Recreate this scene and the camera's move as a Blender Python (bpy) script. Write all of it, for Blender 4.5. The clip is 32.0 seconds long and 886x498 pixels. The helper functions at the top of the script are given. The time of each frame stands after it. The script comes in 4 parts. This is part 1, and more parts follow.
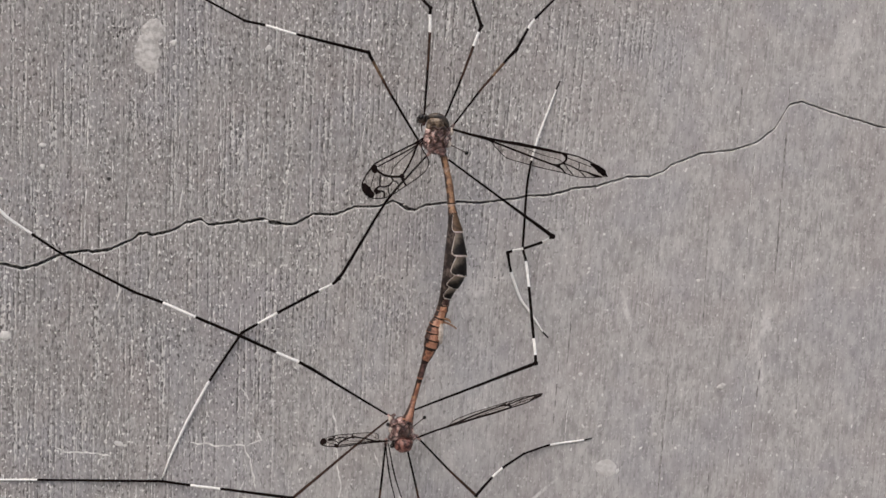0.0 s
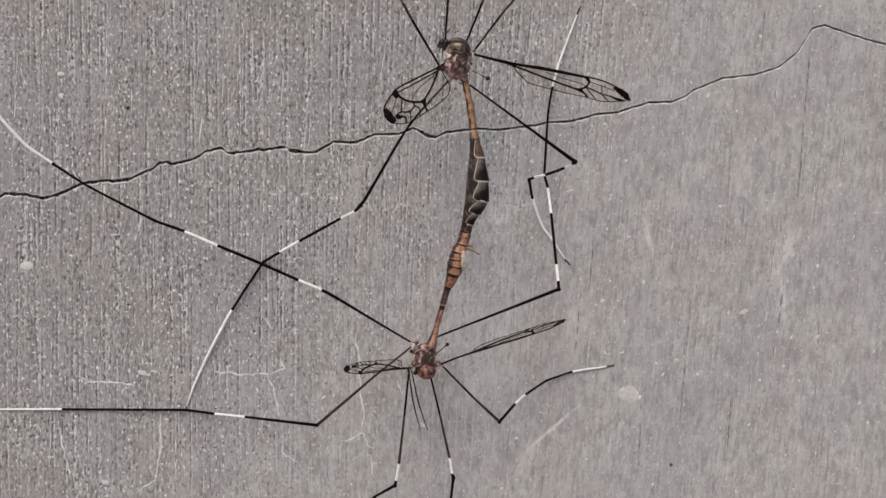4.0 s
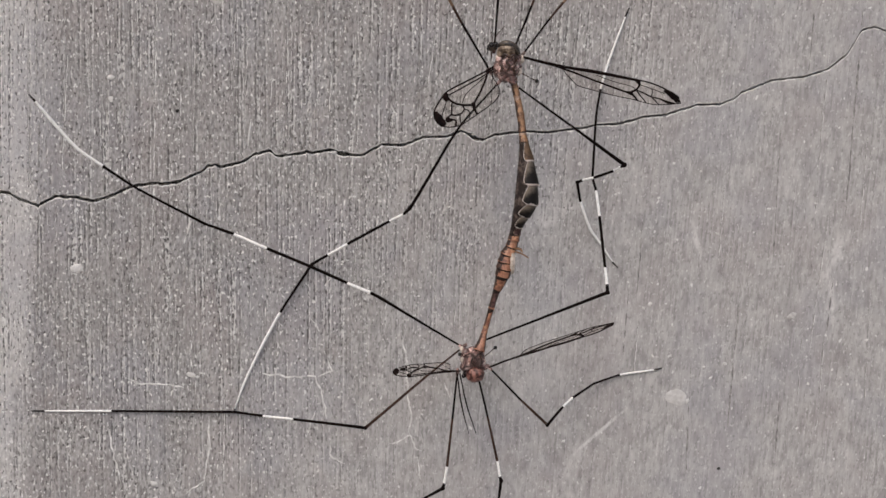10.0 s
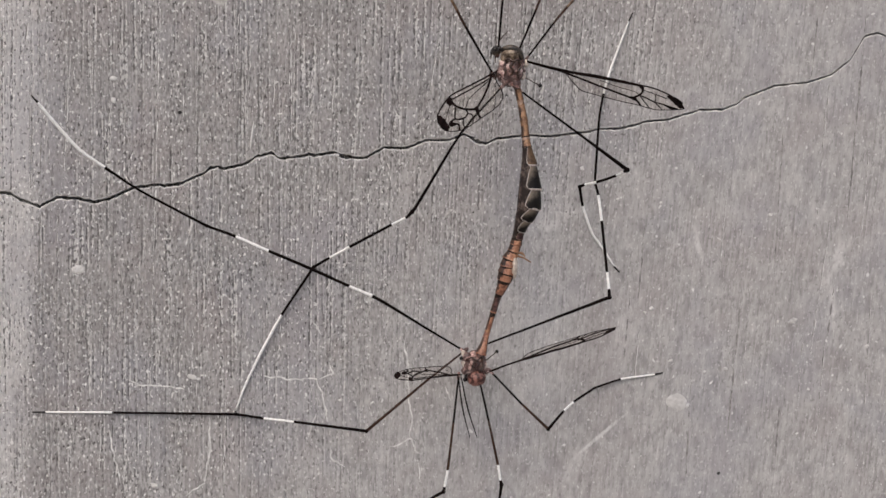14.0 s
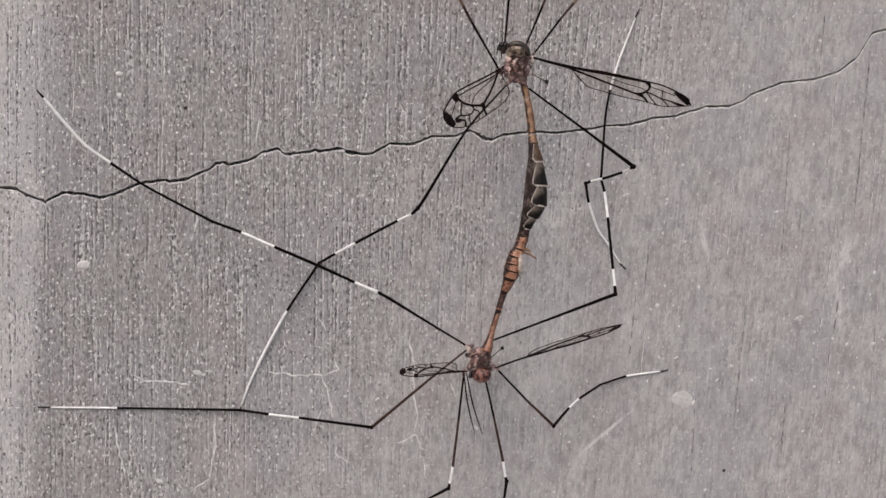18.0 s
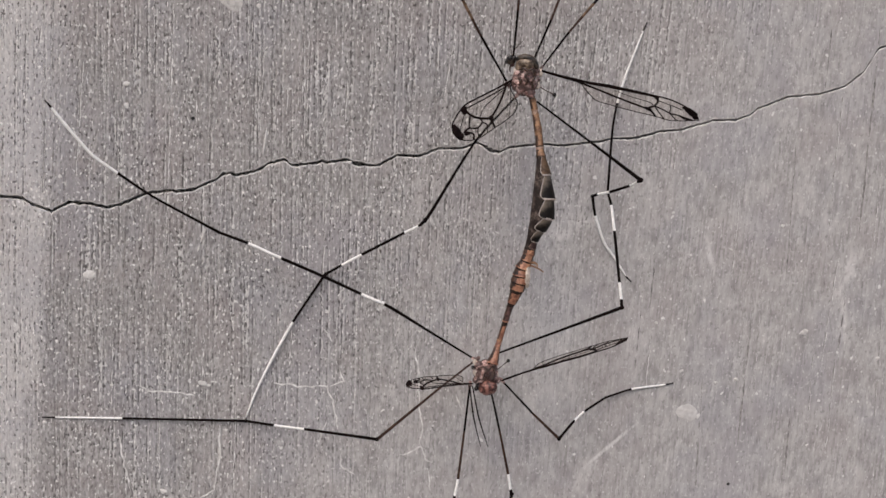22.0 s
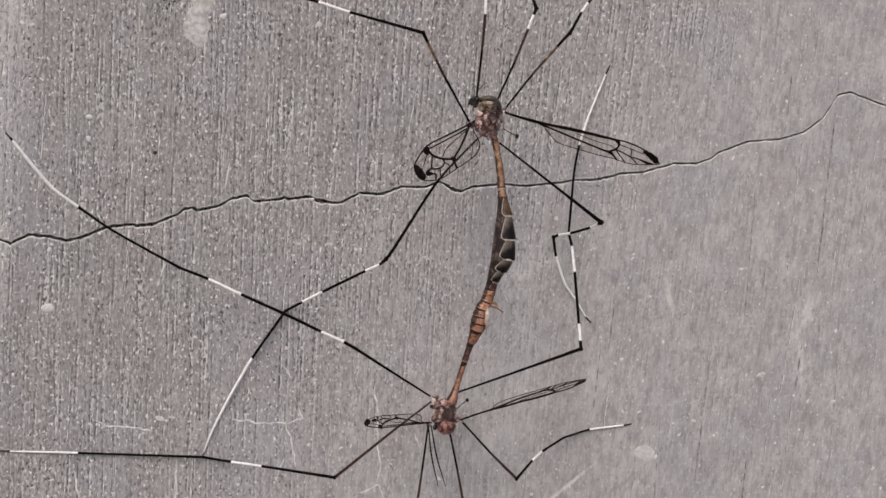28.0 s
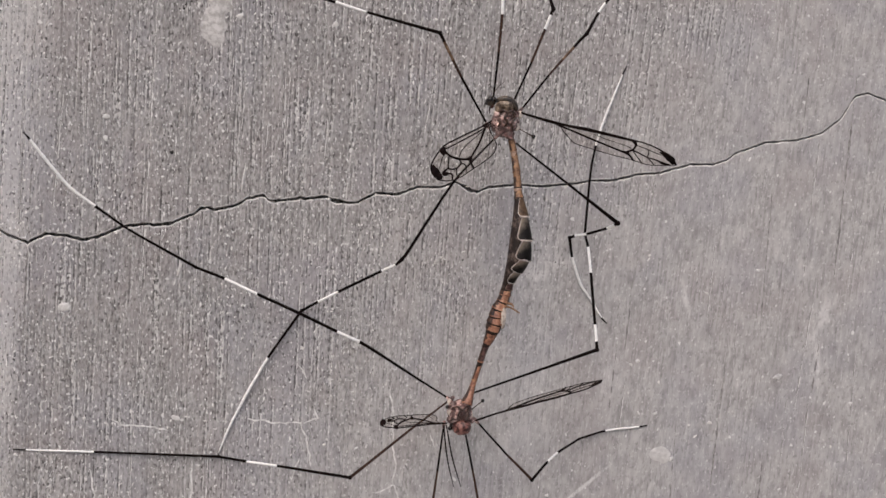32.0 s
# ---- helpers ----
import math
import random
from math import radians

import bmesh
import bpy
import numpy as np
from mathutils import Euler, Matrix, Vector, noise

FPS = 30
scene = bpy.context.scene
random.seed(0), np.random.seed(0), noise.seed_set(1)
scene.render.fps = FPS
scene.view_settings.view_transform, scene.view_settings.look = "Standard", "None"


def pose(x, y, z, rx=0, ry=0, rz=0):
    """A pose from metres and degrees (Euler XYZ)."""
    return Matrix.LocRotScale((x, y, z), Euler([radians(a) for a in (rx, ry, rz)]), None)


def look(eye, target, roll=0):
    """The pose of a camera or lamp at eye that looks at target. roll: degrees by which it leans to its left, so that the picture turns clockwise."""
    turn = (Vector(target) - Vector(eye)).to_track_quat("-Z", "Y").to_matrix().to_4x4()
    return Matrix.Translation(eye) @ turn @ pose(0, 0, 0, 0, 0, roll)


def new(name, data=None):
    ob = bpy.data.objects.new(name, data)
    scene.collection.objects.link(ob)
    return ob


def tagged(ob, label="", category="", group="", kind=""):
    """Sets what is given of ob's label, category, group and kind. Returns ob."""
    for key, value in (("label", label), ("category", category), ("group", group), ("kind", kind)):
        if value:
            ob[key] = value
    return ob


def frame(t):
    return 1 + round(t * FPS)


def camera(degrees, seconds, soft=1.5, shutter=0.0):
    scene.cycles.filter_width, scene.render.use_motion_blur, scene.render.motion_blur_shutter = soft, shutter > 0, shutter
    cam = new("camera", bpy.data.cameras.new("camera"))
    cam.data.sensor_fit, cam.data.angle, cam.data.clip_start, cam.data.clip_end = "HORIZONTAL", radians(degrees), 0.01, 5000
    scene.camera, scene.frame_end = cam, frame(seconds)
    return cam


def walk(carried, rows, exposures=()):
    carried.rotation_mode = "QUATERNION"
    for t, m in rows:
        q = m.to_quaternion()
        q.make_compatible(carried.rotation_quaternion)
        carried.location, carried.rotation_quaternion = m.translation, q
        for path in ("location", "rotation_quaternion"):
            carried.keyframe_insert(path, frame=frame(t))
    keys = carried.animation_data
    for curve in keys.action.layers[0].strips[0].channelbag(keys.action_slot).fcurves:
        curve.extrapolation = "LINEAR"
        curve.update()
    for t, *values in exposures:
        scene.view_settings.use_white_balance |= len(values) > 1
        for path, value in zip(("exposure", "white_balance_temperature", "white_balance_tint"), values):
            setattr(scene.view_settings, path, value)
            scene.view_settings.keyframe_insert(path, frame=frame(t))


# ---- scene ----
# A pair of crane flies coupled on a bare concrete wall. Lengths below are in millimetres
# on the wall: x along it, y out of it (negative towards the camera), z up.
MM = 0.001
BASE = 1.4          # height of the pair above the ground, in metres


def mm(x, y, z):
    return Vector((x * MM, y * MM, BASE + z * MM))


def aim(x, y, z, yaw, pitch, roll):
    eye = mm(x, y, z)
    a, b = radians(yaw), radians(pitch)
    return look(eye, eye + Vector((-math.sin(a) * math.cos(b), math.cos(a) * math.cos(b), math.sin(b))), roll)


# ---- camera ----
EXPOSURE = 0.10
cam = camera(38.0, 32.0, soft=1.5)
PATH = [
    (0.0, aim(3.745, -125.961, 1.879, -5.653, 0.006, 0.407)),
    (0.5, aim(4.510, -125.861, 0.620, -5.414, -0.220, 0.300)),
    (1.0, aim(4.340, -125.673, -0.470, -5.381, -0.412, 0.225)),
    (1.5, aim(2.954, -125.495, -0.787, -5.641, -0.873, -0.147)),
    (2.0, aim(2.681, -125.424, -0.564, -5.732, -1.484, -0.122)),
    (2.5, aim(2.247, -125.459, -0.604, -5.774, -1.692, -0.040)),
    (3.0, aim(2.102, -125.468, -0.677, -5.633, -1.817, -0.093)),
    (3.5, aim(2.239, -125.428, -0.606, -5.454, -2.076, -0.081)),
    (5.5, aim(1.931, -125.409, -0.409, -5.423, -2.174, -0.013)),
    (6.0, aim(2.088, -125.416, -0.772, -5.218, -2.047, -0.036)),
    (6.5, aim(1.826, -125.431, -0.358, -5.111, -2.198, -0.004)),
    (7.0, aim(1.698, -125.321, -0.293, -4.976, -2.231, -0.036)),
    (7.5, aim(1.089, -125.386, 0.077, -4.858, -2.297, -0.045)),
    (8.0, aim(0.783, -125.178, 0.102, -4.578, -2.407, -0.038)),
    (8.5, aim(0.253, -125.247, 0.051, -4.538, -2.283, 0.008)),
    (9.0, aim(-0.000, -125.226, -0.000, -4.582, -2.277, -0.000)),
    (9.5, aim(-0.248, -125.196, 0.255, -4.535, -2.372, 0.011)),
    (10.0, aim(-0.336, -125.117, 0.086, -4.475, -2.286, -0.021)),
    (10.5, aim(-0.606, -125.193, 1.090, -4.414, -2.467, 0.082)),
    (11.0, aim(-0.686, -125.108, 0.894, -4.405, -2.408, 0.061)),
    (11.5, aim(-0.816, -125.045, 1.167, -4.474, -2.496, 0.083)),
    (12.0, aim(-0.842, -125.013, 0.891, -4.494, -2.470, 0.114)),
    (12.5, aim(-1.016, -124.952, 0.890, -4.621, -2.481, 0.211)),
    (13.0, aim(-0.959, -124.965, 1.097, -4.592, -2.563, 0.287)),
    (13.5, aim(-1.061, -124.984, 0.913, -4.651, -2.444, 0.344)),
    (14.0, aim(-1.086, -124.987, 0.967, -4.735, -2.537, 0.366)),
    (14.5, aim(-1.130, -124.948, 1.169, -4.771, -2.632, 0.350)),
    (16.5, aim(-0.613, -124.858, 0.735, -4.553, -2.693, 0.346)),
    (17.0, aim(-0.743, -124.887, 0.911, -4.589, -2.693, 0.384)),
    (17.5, aim(-0.787, -124.791, 1.068, -4.484, -2.792, 0.486)),
    (18.0, aim(-1.187, -124.786, 1.091, -4.538, -2.765, 0.513)),
    (18.5, aim(-1.269, -124.689, 0.637, -4.623, -2.658, 0.516)),
    (19.0, aim(-1.404, -124.731, 0.933, -4.591, -2.740, 0.507)),
    (19.5, aim(-1.637, -124.686, 1.315, -4.588, -2.790, 0.534)),
    (20.0, aim(-2.232, -124.672, 1.379, -4.825, -2.764, 0.771)),
    (20.5, aim(-1.889, -124.640, 1.212, -4.633, -2.675, 0.778)),
    (21.0, aim(-2.034, -124.601, 1.104, -4.722, -2.650, 0.793)),
    (21.5, aim(-2.053, -124.531, 1.248, -4.784, -2.680, 0.821)),
    (22.0, aim(-2.573, -124.616, 1.970, -4.887, -2.639, 0.907)),
    (22.5, aim(-2.395, -124.552, 1.538, -4.839, -2.376, 0.889)),
    (23.0, aim(-2.598, -124.533, 1.894, -5.003, -2.277, 0.883)),
    (23.5, aim(-3.298, -124.445, 2.630, -5.404, -2.348, 0.932)),
    (24.0, aim(-3.110, -124.590, 3.019, -5.654, -2.340, 1.198)),
    (24.5, aim(-2.973, -124.608, 3.128, -5.915, -2.209, 1.611)),
    (25.0, aim(-2.565, -124.770, 2.907, -6.108, -1.975, 1.598)),
    (25.5, aim(-2.457, -124.861, 3.096, -6.137, -1.831, 1.583)),
    (26.0, aim(-2.786, -124.869, 3.265, -6.451, -1.675, 1.690)),
    (26.5, aim(-3.113, -124.851, 3.551, -6.594, -1.520, 1.770)),
    (28.5, aim(-1.807, -124.893, 3.569, -6.141, -1.624, 1.973)),
    (29.0, aim(-1.896, -124.849, 3.490, -5.998, -1.558, 2.069)),
    (29.5, aim(-1.878, -124.849, 3.401, -5.947, -1.526, 2.051)),
    (30.0, aim(-2.314, -124.782, 3.519, -6.087, -1.648, 1.992)),
    (30.5, aim(-2.086, -124.831, 3.406, -5.952, -1.678, 1.951)),
    (31.0, aim(-2.515, -124.770, 3.275, -6.022, -1.623, 2.038)),
    (31.5, aim(-2.489, -124.792, 3.065, -5.904, -1.434, 2.031)),
    (32.0, aim(-2.441, -124.749, 3.397, -5.800, -1.540, 2.036)),
]
walk(cam, PATH, [(0.0, EXPOSURE, 6560, 10), (8.0, EXPOSURE, 6560, 10), (20.0, EXPOSURE + 0.01, 6560, 11.5), (29.0, EXPOSURE + 0.01, 6580, 12.5), (32.0, EXPOSURE + 0.015, 6580, 12.5)])

# ---- light: open shade under a bright overcast sky ----
world = bpy.data.worlds.new("sky")
scene.world = world
world.use_nodes = True
wn = world.node_tree
sky = wn.nodes.new("ShaderNodeTexSky")
sky.sky_type = "NISHITA"
sky.sun_disc = False
sky.sun_elevation, sky.sun_rotation = radians(52), radians(205)
sky.air_density, sky.dust_density, sky.ozone_density = 1.0, 4.0, 0.6
wn.links.new(sky.outputs["Color"], wn.nodes["Background"].inputs["Color"])
wn.nodes["Background"].inputs["Strength"].default_value = 0.14
sun = new("sun", bpy.data.lights.new("sun", "SUN"))
sun.data.energy, sun.data.angle, sun.data.color = 0.9, radians(80), (1.0, 0.965, 0.92)
sun.matrix_world = look((-1.0, -3.0, 5.0), (0, 0, 1.4))


# ---- materials ----
# where the wall is rubbed pale, the last two just broad paler areas: x, z, slant, half length, half width, force
SCUFFS = [(25.0, -23.1, 40, 4.6, 0.26, 0.95), (48.2, -9.6, 99, 5.5, 0.9, 0.75), (20.5, -1.6, 27, 3.6, 1.5, 0.7), (34.6, -4.1, 103, 2.8, 0.4, 0.75),
          (48.9, -5.4, 70, 2.6, 1.2, 0.65), (22.5, -26.0, 60, 3.0, 0.8, 0.55), (27.5, -12.0, 75, 5.0, 1.5, 0.4), (57.0, 22.0, 60, 6.0, 2.0, 0.45), (19.0, -13.5, 82, 11.0, 5.5, 0.30), (21.5, 1.5, 60, 7.0, 4.5, 0.24)]
class Nodes:
    """A small builder for node materials."""

    def __init__(self, name):
        self.mat = bpy.data.materials.new(name)
        self.mat.use_nodes = True
        self.tree = self.mat.node_tree
        self.shader = self.tree.nodes["Principled BSDF"]
        self.place = self.tree.nodes.new("ShaderNodeTexCoord").outputs["Object"]

    def put(self, socket, value):
        if hasattr(value, "is_output"):
            self.tree.links.new(value, socket)
        elif hasattr(socket.default_value, "__len__"):
            v = tuple(value) if hasattr(value, "__len__") else (value,) * 3
            socket.default_value = v if len(v) == len(socket.default_value) else (*v, 1.0)
        else:
            socket.default_value = value

    def scaled(self, x, y, z):
        n = self.tree.nodes.new("ShaderNodeMapping")
        self.tree.links.new(self.place, n.inputs["Vector"])
        n.inputs["Scale"].default_value = (x, y, z)
        return n.outputs["Vector"]

    def noise(self, vector, scale=1.0, detail=3.0, rough=0.55, warp=0.0):
        n = self.tree.nodes.new("ShaderNodeTexNoise")
        self.tree.links.new(vector, n.inputs["Vector"])
        for key, value in (("Scale", scale), ("Detail", detail), ("Roughness", rough), ("Distortion", warp)):
            n.inputs[key].default_value = value
        return n.outputs["Fac"]

    def cells(self, vector, scale=1.0):
        n = self.tree.nodes.new("ShaderNodeTexVoronoi")
        self.tree.links.new(vector, n.inputs["Vector"])
        n.inputs["Scale"].default_value = scale
        return n.outputs["Distance"], n.outputs["Color"]

    def span(self, value, a, b, low=0.0, high=1.0):
        n = self.tree.nodes.new("ShaderNodeMapRange")
        n.interpolation_type = "SMOOTHSTEP"
        self.put(n.inputs["Value"], value)
        for key, v in zip(("From Min", "From Max", "To Min", "To Max"), (a, b, low, high)):
            self.put(n.inputs[key], v)
        return n.outputs["Result"]

    def calc(self, how, a, b=0.0, c=0.0):
        n = self.tree.nodes.new("ShaderNodeMath")
        n.operation = how
        for i, v in enumerate((a, b, c)):
            self.put(n.inputs[i], v)
        return n.outputs["Value"]

    def mix(self, fac, a, b):
        n = self.tree.nodes.new("ShaderNodeMix")
        n.data_type = "RGBA"
        self.put(n.inputs[0], fac)
        self.put(n.inputs[6], a)
        self.put(n.inputs[7], b)
        return n.outputs[2]

    def axis(self, which):
        n = self.tree.nodes.new("ShaderNodeSeparateXYZ")
        self.tree.links.new(self.place, n.inputs["Vector"])
        return n.outputs[which]

    def bump(self, height, distance, strength=1.0):
        n = self.tree.nodes.new("ShaderNodeBump")
        self.put(n.inputs["Height"], height)
        n.inputs["Distance"].default_value, n.inputs["Strength"].default_value = distance, strength
        self.tree.links.new(n.outputs["Normal"], self.shader.inputs["Normal"])

    def done(self, colour, rough=0.6, **more):
        self.put(self.shader.inputs["Base Color"], colour)
        self.put(self.shader.inputs["Roughness"], rough)
        for key, v in more.items():
            self.put(self.shader.inputs[key.replace("_", " ")], v)
        return self.mat


def concrete():
    """Float-finished cement: upright trowel lines beaded with grains, their lit and shaded sides painted, specks and
    pits, smoother and paler to one side.
    """
    n = Nodes("concrete")
    add, sub, mul = (lambda a, b: n.calc("ADD", a, b)), (lambda a, b: n.calc("SUBTRACT", a, b)), (lambda a, b: n.calc("MULTIPLY", a, b))
    mmx = n.scaled(1000, 1000, 1000)
    x, z = mul(n.axis("X"), 1000.0), mul(n.axis("Z"), 1000.0)
    z = n.calc("MAXIMUM", n.calc("MINIMUM", z, 45.0), -45.0)
    # the trowel's strokes lean more and more towards the smooth side
    bent = n.tree.nodes.new("ShaderNodeCombineXYZ")
    n.put(bent.inputs[0], mul(sub(x, mul(z, n.span(x, -8.0, 34.0, 0.0, 0.095))), 0.001))
    n.put(bent.inputs[1], n.axis("Y"))
    n.put(bent.inputs[2], n.axis("Z"))
    straight, n.place = n.place, bent.outputs["Vector"]
    wide = n.noise(mmx, 0.07, 4, 0.6, 0.4)
    mid = n.noise(n.scaled(1000, 1000, 520), 0.30, 4, 0.6, 0.3)
    lie = add(sub(x, mul(z, 0.80)), mul(sub(mid, 0.5), 18.0))
    side = n.span(lie, -13.0, 28.0)
    calm = n.span(lie, -1.0, 36.0)
    keen = sub(1.0, mul(calm, 0.82))
    rough = n.span(n.noise(n.scaled(1000, 1000, 260), 0.45, 3, 0.6), 0.38, 0.62, 0.65, 1.2)
    force = mul(keen, rough)
    # soft ground tone with long upright bands
    soft = n.noise(n.scaled(1000, 1000, 420), 1.5, 2, 0.5, 0.3)
    worm = n.noise(n.scaled(1000, 1000, 480), 3.9, 1.0, 0.5, 0.25)
    drawn = n.noise(n.scaled(1000, 1000, 14), 1.5, 3, 0.6)
    tone = add(0.235, mul(drawn, 0.38))
    tone = add(tone, mul(mul(side, sub(0.5, drawn)), 0.24))
    tone = add(tone, mul(mul(sub(worm, 0.5), 1.0), force))
    veil = n.noise(n.scaled(1000, 1000, 620), 0.85, 4, 0.65, 0.4)
    tone = add(tone, mul(side, mul(sub(veil, 0.5), 0.50)))
    dab = n.noise(n.scaled(1000, 1000, 280), 2.3, 2, 0.55, 0.2)
    tone = add(tone, mul(mul(sub(dab, 0.5), 0.55), side))
    tone = add(tone, mul(sub(soft, 0.5), 0.40))
    tone = add(tone, mul(sub(mid, 0.5), 0.24))
    tone = add(tone, mul(sub(wide, 0.5), 0.04))
    tone = add(tone, mul(side, 0.145))
    # a paler margin along one side, wider towards the top; lime is only its mask
    edge = add(sub(x, mul(z, 0.075)), mul(sub(mid, 0.5), 4.0))
    lime = n.span(edge, -27.8, -31.0)
    tone = add(tone, mul(lime, 0.32))
    colour = n.mix(n.span(tone, -0.15, 1.15), (0.085, 0.078, 0.075), (0.574, 0.555, 0.542))
    hue = n.noise(mmx, 0.14, 3, 0.6)
    colour = n.mix(n.span(hue, 0.43, 0.66, 0.0, 0.30), colour, (0.305, 0.265, 0.260))
    cool = n.noise(n.scaled(1000, 1000, 900), 0.09, 3, 0.6)
    colour = n.mix(n.span(cool, 0.46, 0.64, 0.0, 0.30), colour, (0.292, 0.290, 0.322))
    # pale scuffs that were rubbed across the smooth side, and two broad paler areas
    broken = n.noise(n.scaled(1000, 1000, 500), 1.1, 4, 0.65)
    n.place, bent = straight, n.place
    for sx, sz, turn, length, width, much in SCUFFS:
        m = n.tree.nodes.new("ShaderNodeMapping")
        m.vector_type = "TEXTURE"
        m.inputs["Location"].default_value = (sx * MM, 0, sz * MM)
        m.inputs["Rotation"].default_value = (0, radians(-turn), 0)
        m.inputs["Scale"].default_value = (length * MM, 10, width * MM)
        n.tree.links.new(n.place, m.inputs["Vector"])
        far = n.tree.nodes.new("ShaderNodeVectorMath")
        far.operation = "LENGTH"
        n.tree.links.new(m.outputs["Vector"], far.inputs[0])
        worn_or_halo = mul(n.span(far.outputs["Value"], 1.0, 0.3), n.span(broken, 0.40, 0.58, 0.2, 1.0))
        colour = n.mix(mul(worn_or_halo, much), colour, (0.60, 0.585, 0.57))
    n.place = bent
    # soft clouds on the smooth side
    cloud = n.noise(n.scaled(1000, 1000, 850), 0.42, 4, 0.62, 0.5)
    colour = n.mix(mul(side, n.span(cloud, 0.50, 0.72, 0.0, 0.34)), colour, (0.50, 0.485, 0.47))
    colour = n.mix(mul(side, n.span(cloud, 0.48, 0.30, 0.0, 0.28)), colour, (0.225, 0.215, 0.208))
    # upright lines left by the trowel: a row of grains and a groove, their lit and shaded sides put into colour
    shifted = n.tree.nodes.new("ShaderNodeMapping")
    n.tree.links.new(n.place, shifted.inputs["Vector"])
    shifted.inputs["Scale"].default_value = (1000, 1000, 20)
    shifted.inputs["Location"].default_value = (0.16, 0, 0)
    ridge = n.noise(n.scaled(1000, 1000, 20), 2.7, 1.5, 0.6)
    groove_shade = n.noise(shifted.outputs["Vector"], 2.7, 1.5, 0.6)
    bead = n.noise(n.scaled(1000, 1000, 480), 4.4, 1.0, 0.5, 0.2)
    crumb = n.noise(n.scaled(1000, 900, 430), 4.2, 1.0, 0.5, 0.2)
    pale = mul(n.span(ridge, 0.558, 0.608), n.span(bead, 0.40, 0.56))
    dark = mul(n.span(groove_shade, 0.55, 0.60), n.span(crumb, 0.42, 0.58))
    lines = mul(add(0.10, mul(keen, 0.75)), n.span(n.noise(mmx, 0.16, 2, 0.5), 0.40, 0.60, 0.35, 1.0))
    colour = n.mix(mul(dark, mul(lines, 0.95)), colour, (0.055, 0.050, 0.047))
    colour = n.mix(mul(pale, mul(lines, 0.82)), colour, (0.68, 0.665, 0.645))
    # short dark ticks and pale grains scattered between the lines
    tick = n.noise(n.scaled(1000, 800, 470), 4.6, 0.8, 0.5, 0.2)
    sparse = add(mul(force, 0.75), mul(calm, 0.14))
    pit = mul(n.span(tick, 0.40, 0.30), sparse)
    colour = n.mix(mul(pit, 0.95), colour, (0.045, 0.040, 0.037))
    fleck = n.noise(n.scaled(1000, 900, 600), 4.3, 0.8, 0.5, 0.15)
    dot = mul(n.span(fleck, 0.61, 0.72), add(mul(force, 0.95), mul(calm, 0.20)))
    colour = n.mix(mul(dot, 0.95), colour, (0.76, 0.745, 0.725))
    rare = n.noise(n.scaled(1000, 800, 800), 1.7, 1.0, 0.5, 0.1)
    dot = n.calc("MAXIMUM", dot, n.span(rare, 0.715, 0.745, 0.0, 0.85))
    colour = n.mix(n.span(rare, 0.715, 0.745, 0.0, 0.75), colour, (0.72, 0.71, 0.69))
    height = mul(add(worm, mul(sub(pale, dark), 0.5)), keen)
    height = add(height, mul(sub(dot, pit), 0.6))
    n.bump(height, 0.00010, 0.7)
    return n.done(colour, n.span(worm, 0.3, 0.7, 0.72, 0.92), Specular_IOR_Level=0.3)


def plain(name, a, b, scale, rough=0.6, bump=0.0, stretch=1.0, low=0.35, high=0.65, **more):
    """Two tones mixed by a noise whose scale is per millimetre, with relief."""
    n = Nodes(name)
    grain = n.noise(n.scaled(1000, 1000, 1000 * stretch), scale, 4, 0.62, 0.3)
    if bump:
        n.bump(grain, bump, 0.8)
    return n.done(n.mix(n.span(grain, low, high), a, b), rough, **more)


def membrane_material():
    n = Nodes("wing_membrane")
    clear = n.tree.nodes.new("ShaderNodeBsdfTransparent")
    clear.inputs["Color"].default_value = (0.93, 0.91, 0.89, 1)
    blend = n.tree.nodes.new("ShaderNodeMixShader")
    grain = n.noise(n.scaled(1000, 1000, 1000), 1.2, 3)
    n.put(blend.inputs["Fac"], n.span(grain, 0.3, 0.7, 0.05, 0.13))
    n.tree.links.new(clear.outputs[0], blend.inputs[1])
    n.tree.links.new(n.shader.outputs[0], blend.inputs[2])
    n.tree.links.new(blend.outputs[0], n.tree.nodes["Material Output"].inputs["Surface"])
    return n.done((0.45, 0.40, 0.36), 0.25)


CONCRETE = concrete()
LIME = plain("lime_deposit", (0.52, 0.50, 0.48), (0.66, 0.65, 0.63), 3.0, 0.85, 0.00006)
LIME_THIN = plain("thin_lime_deposit", (0.34, 0.325, 0.31), (0.57, 0.55, 0.535), 1.6, 0.85, 0.00006)
FLAKE = plain("lime_flake", (0.45, 0.435, 0.42), (0.57, 0.555, 0.54), 1.6, 0.85, 0.00006)
TROWEL_LIME = plain("rubbed_cement", (0.30, 0.29, 0.28), (0.66, 0.65, 0.63), 0.9, 0.85)
# the shade inside small pits, put into a near-black colour
PIT_SHADE = plain("painted_pit_shade", (0.012, 0.011, 0.010), (0.05, 0.046, 0.043), 4.0, 0.9)
# a bright sharpening halo painted beside the crack; also colours the loose grains
LIP = plain("crack_halo_and_grain", (0.36, 0.345, 0.33), (0.58, 0.565, 0.55), 1.4, 0.9, 0.00004)
SCORE = plain("scored_cement", (0.13, 0.124, 0.12), (0.30, 0.285, 0.275), 1.5, 0.9)
VEIN_LIME = plain("hairline_lime", (0.44, 0.43, 0.415), (0.72, 0.71, 0.69), 1.2, 0.85)
LEG_DARK = plain("black_leg", (0.003, 0.002, 0.002), (0.009, 0.005, 0.0045), 3.0, 0.7, 0.00003, Specular_IOR_Level=0.05)
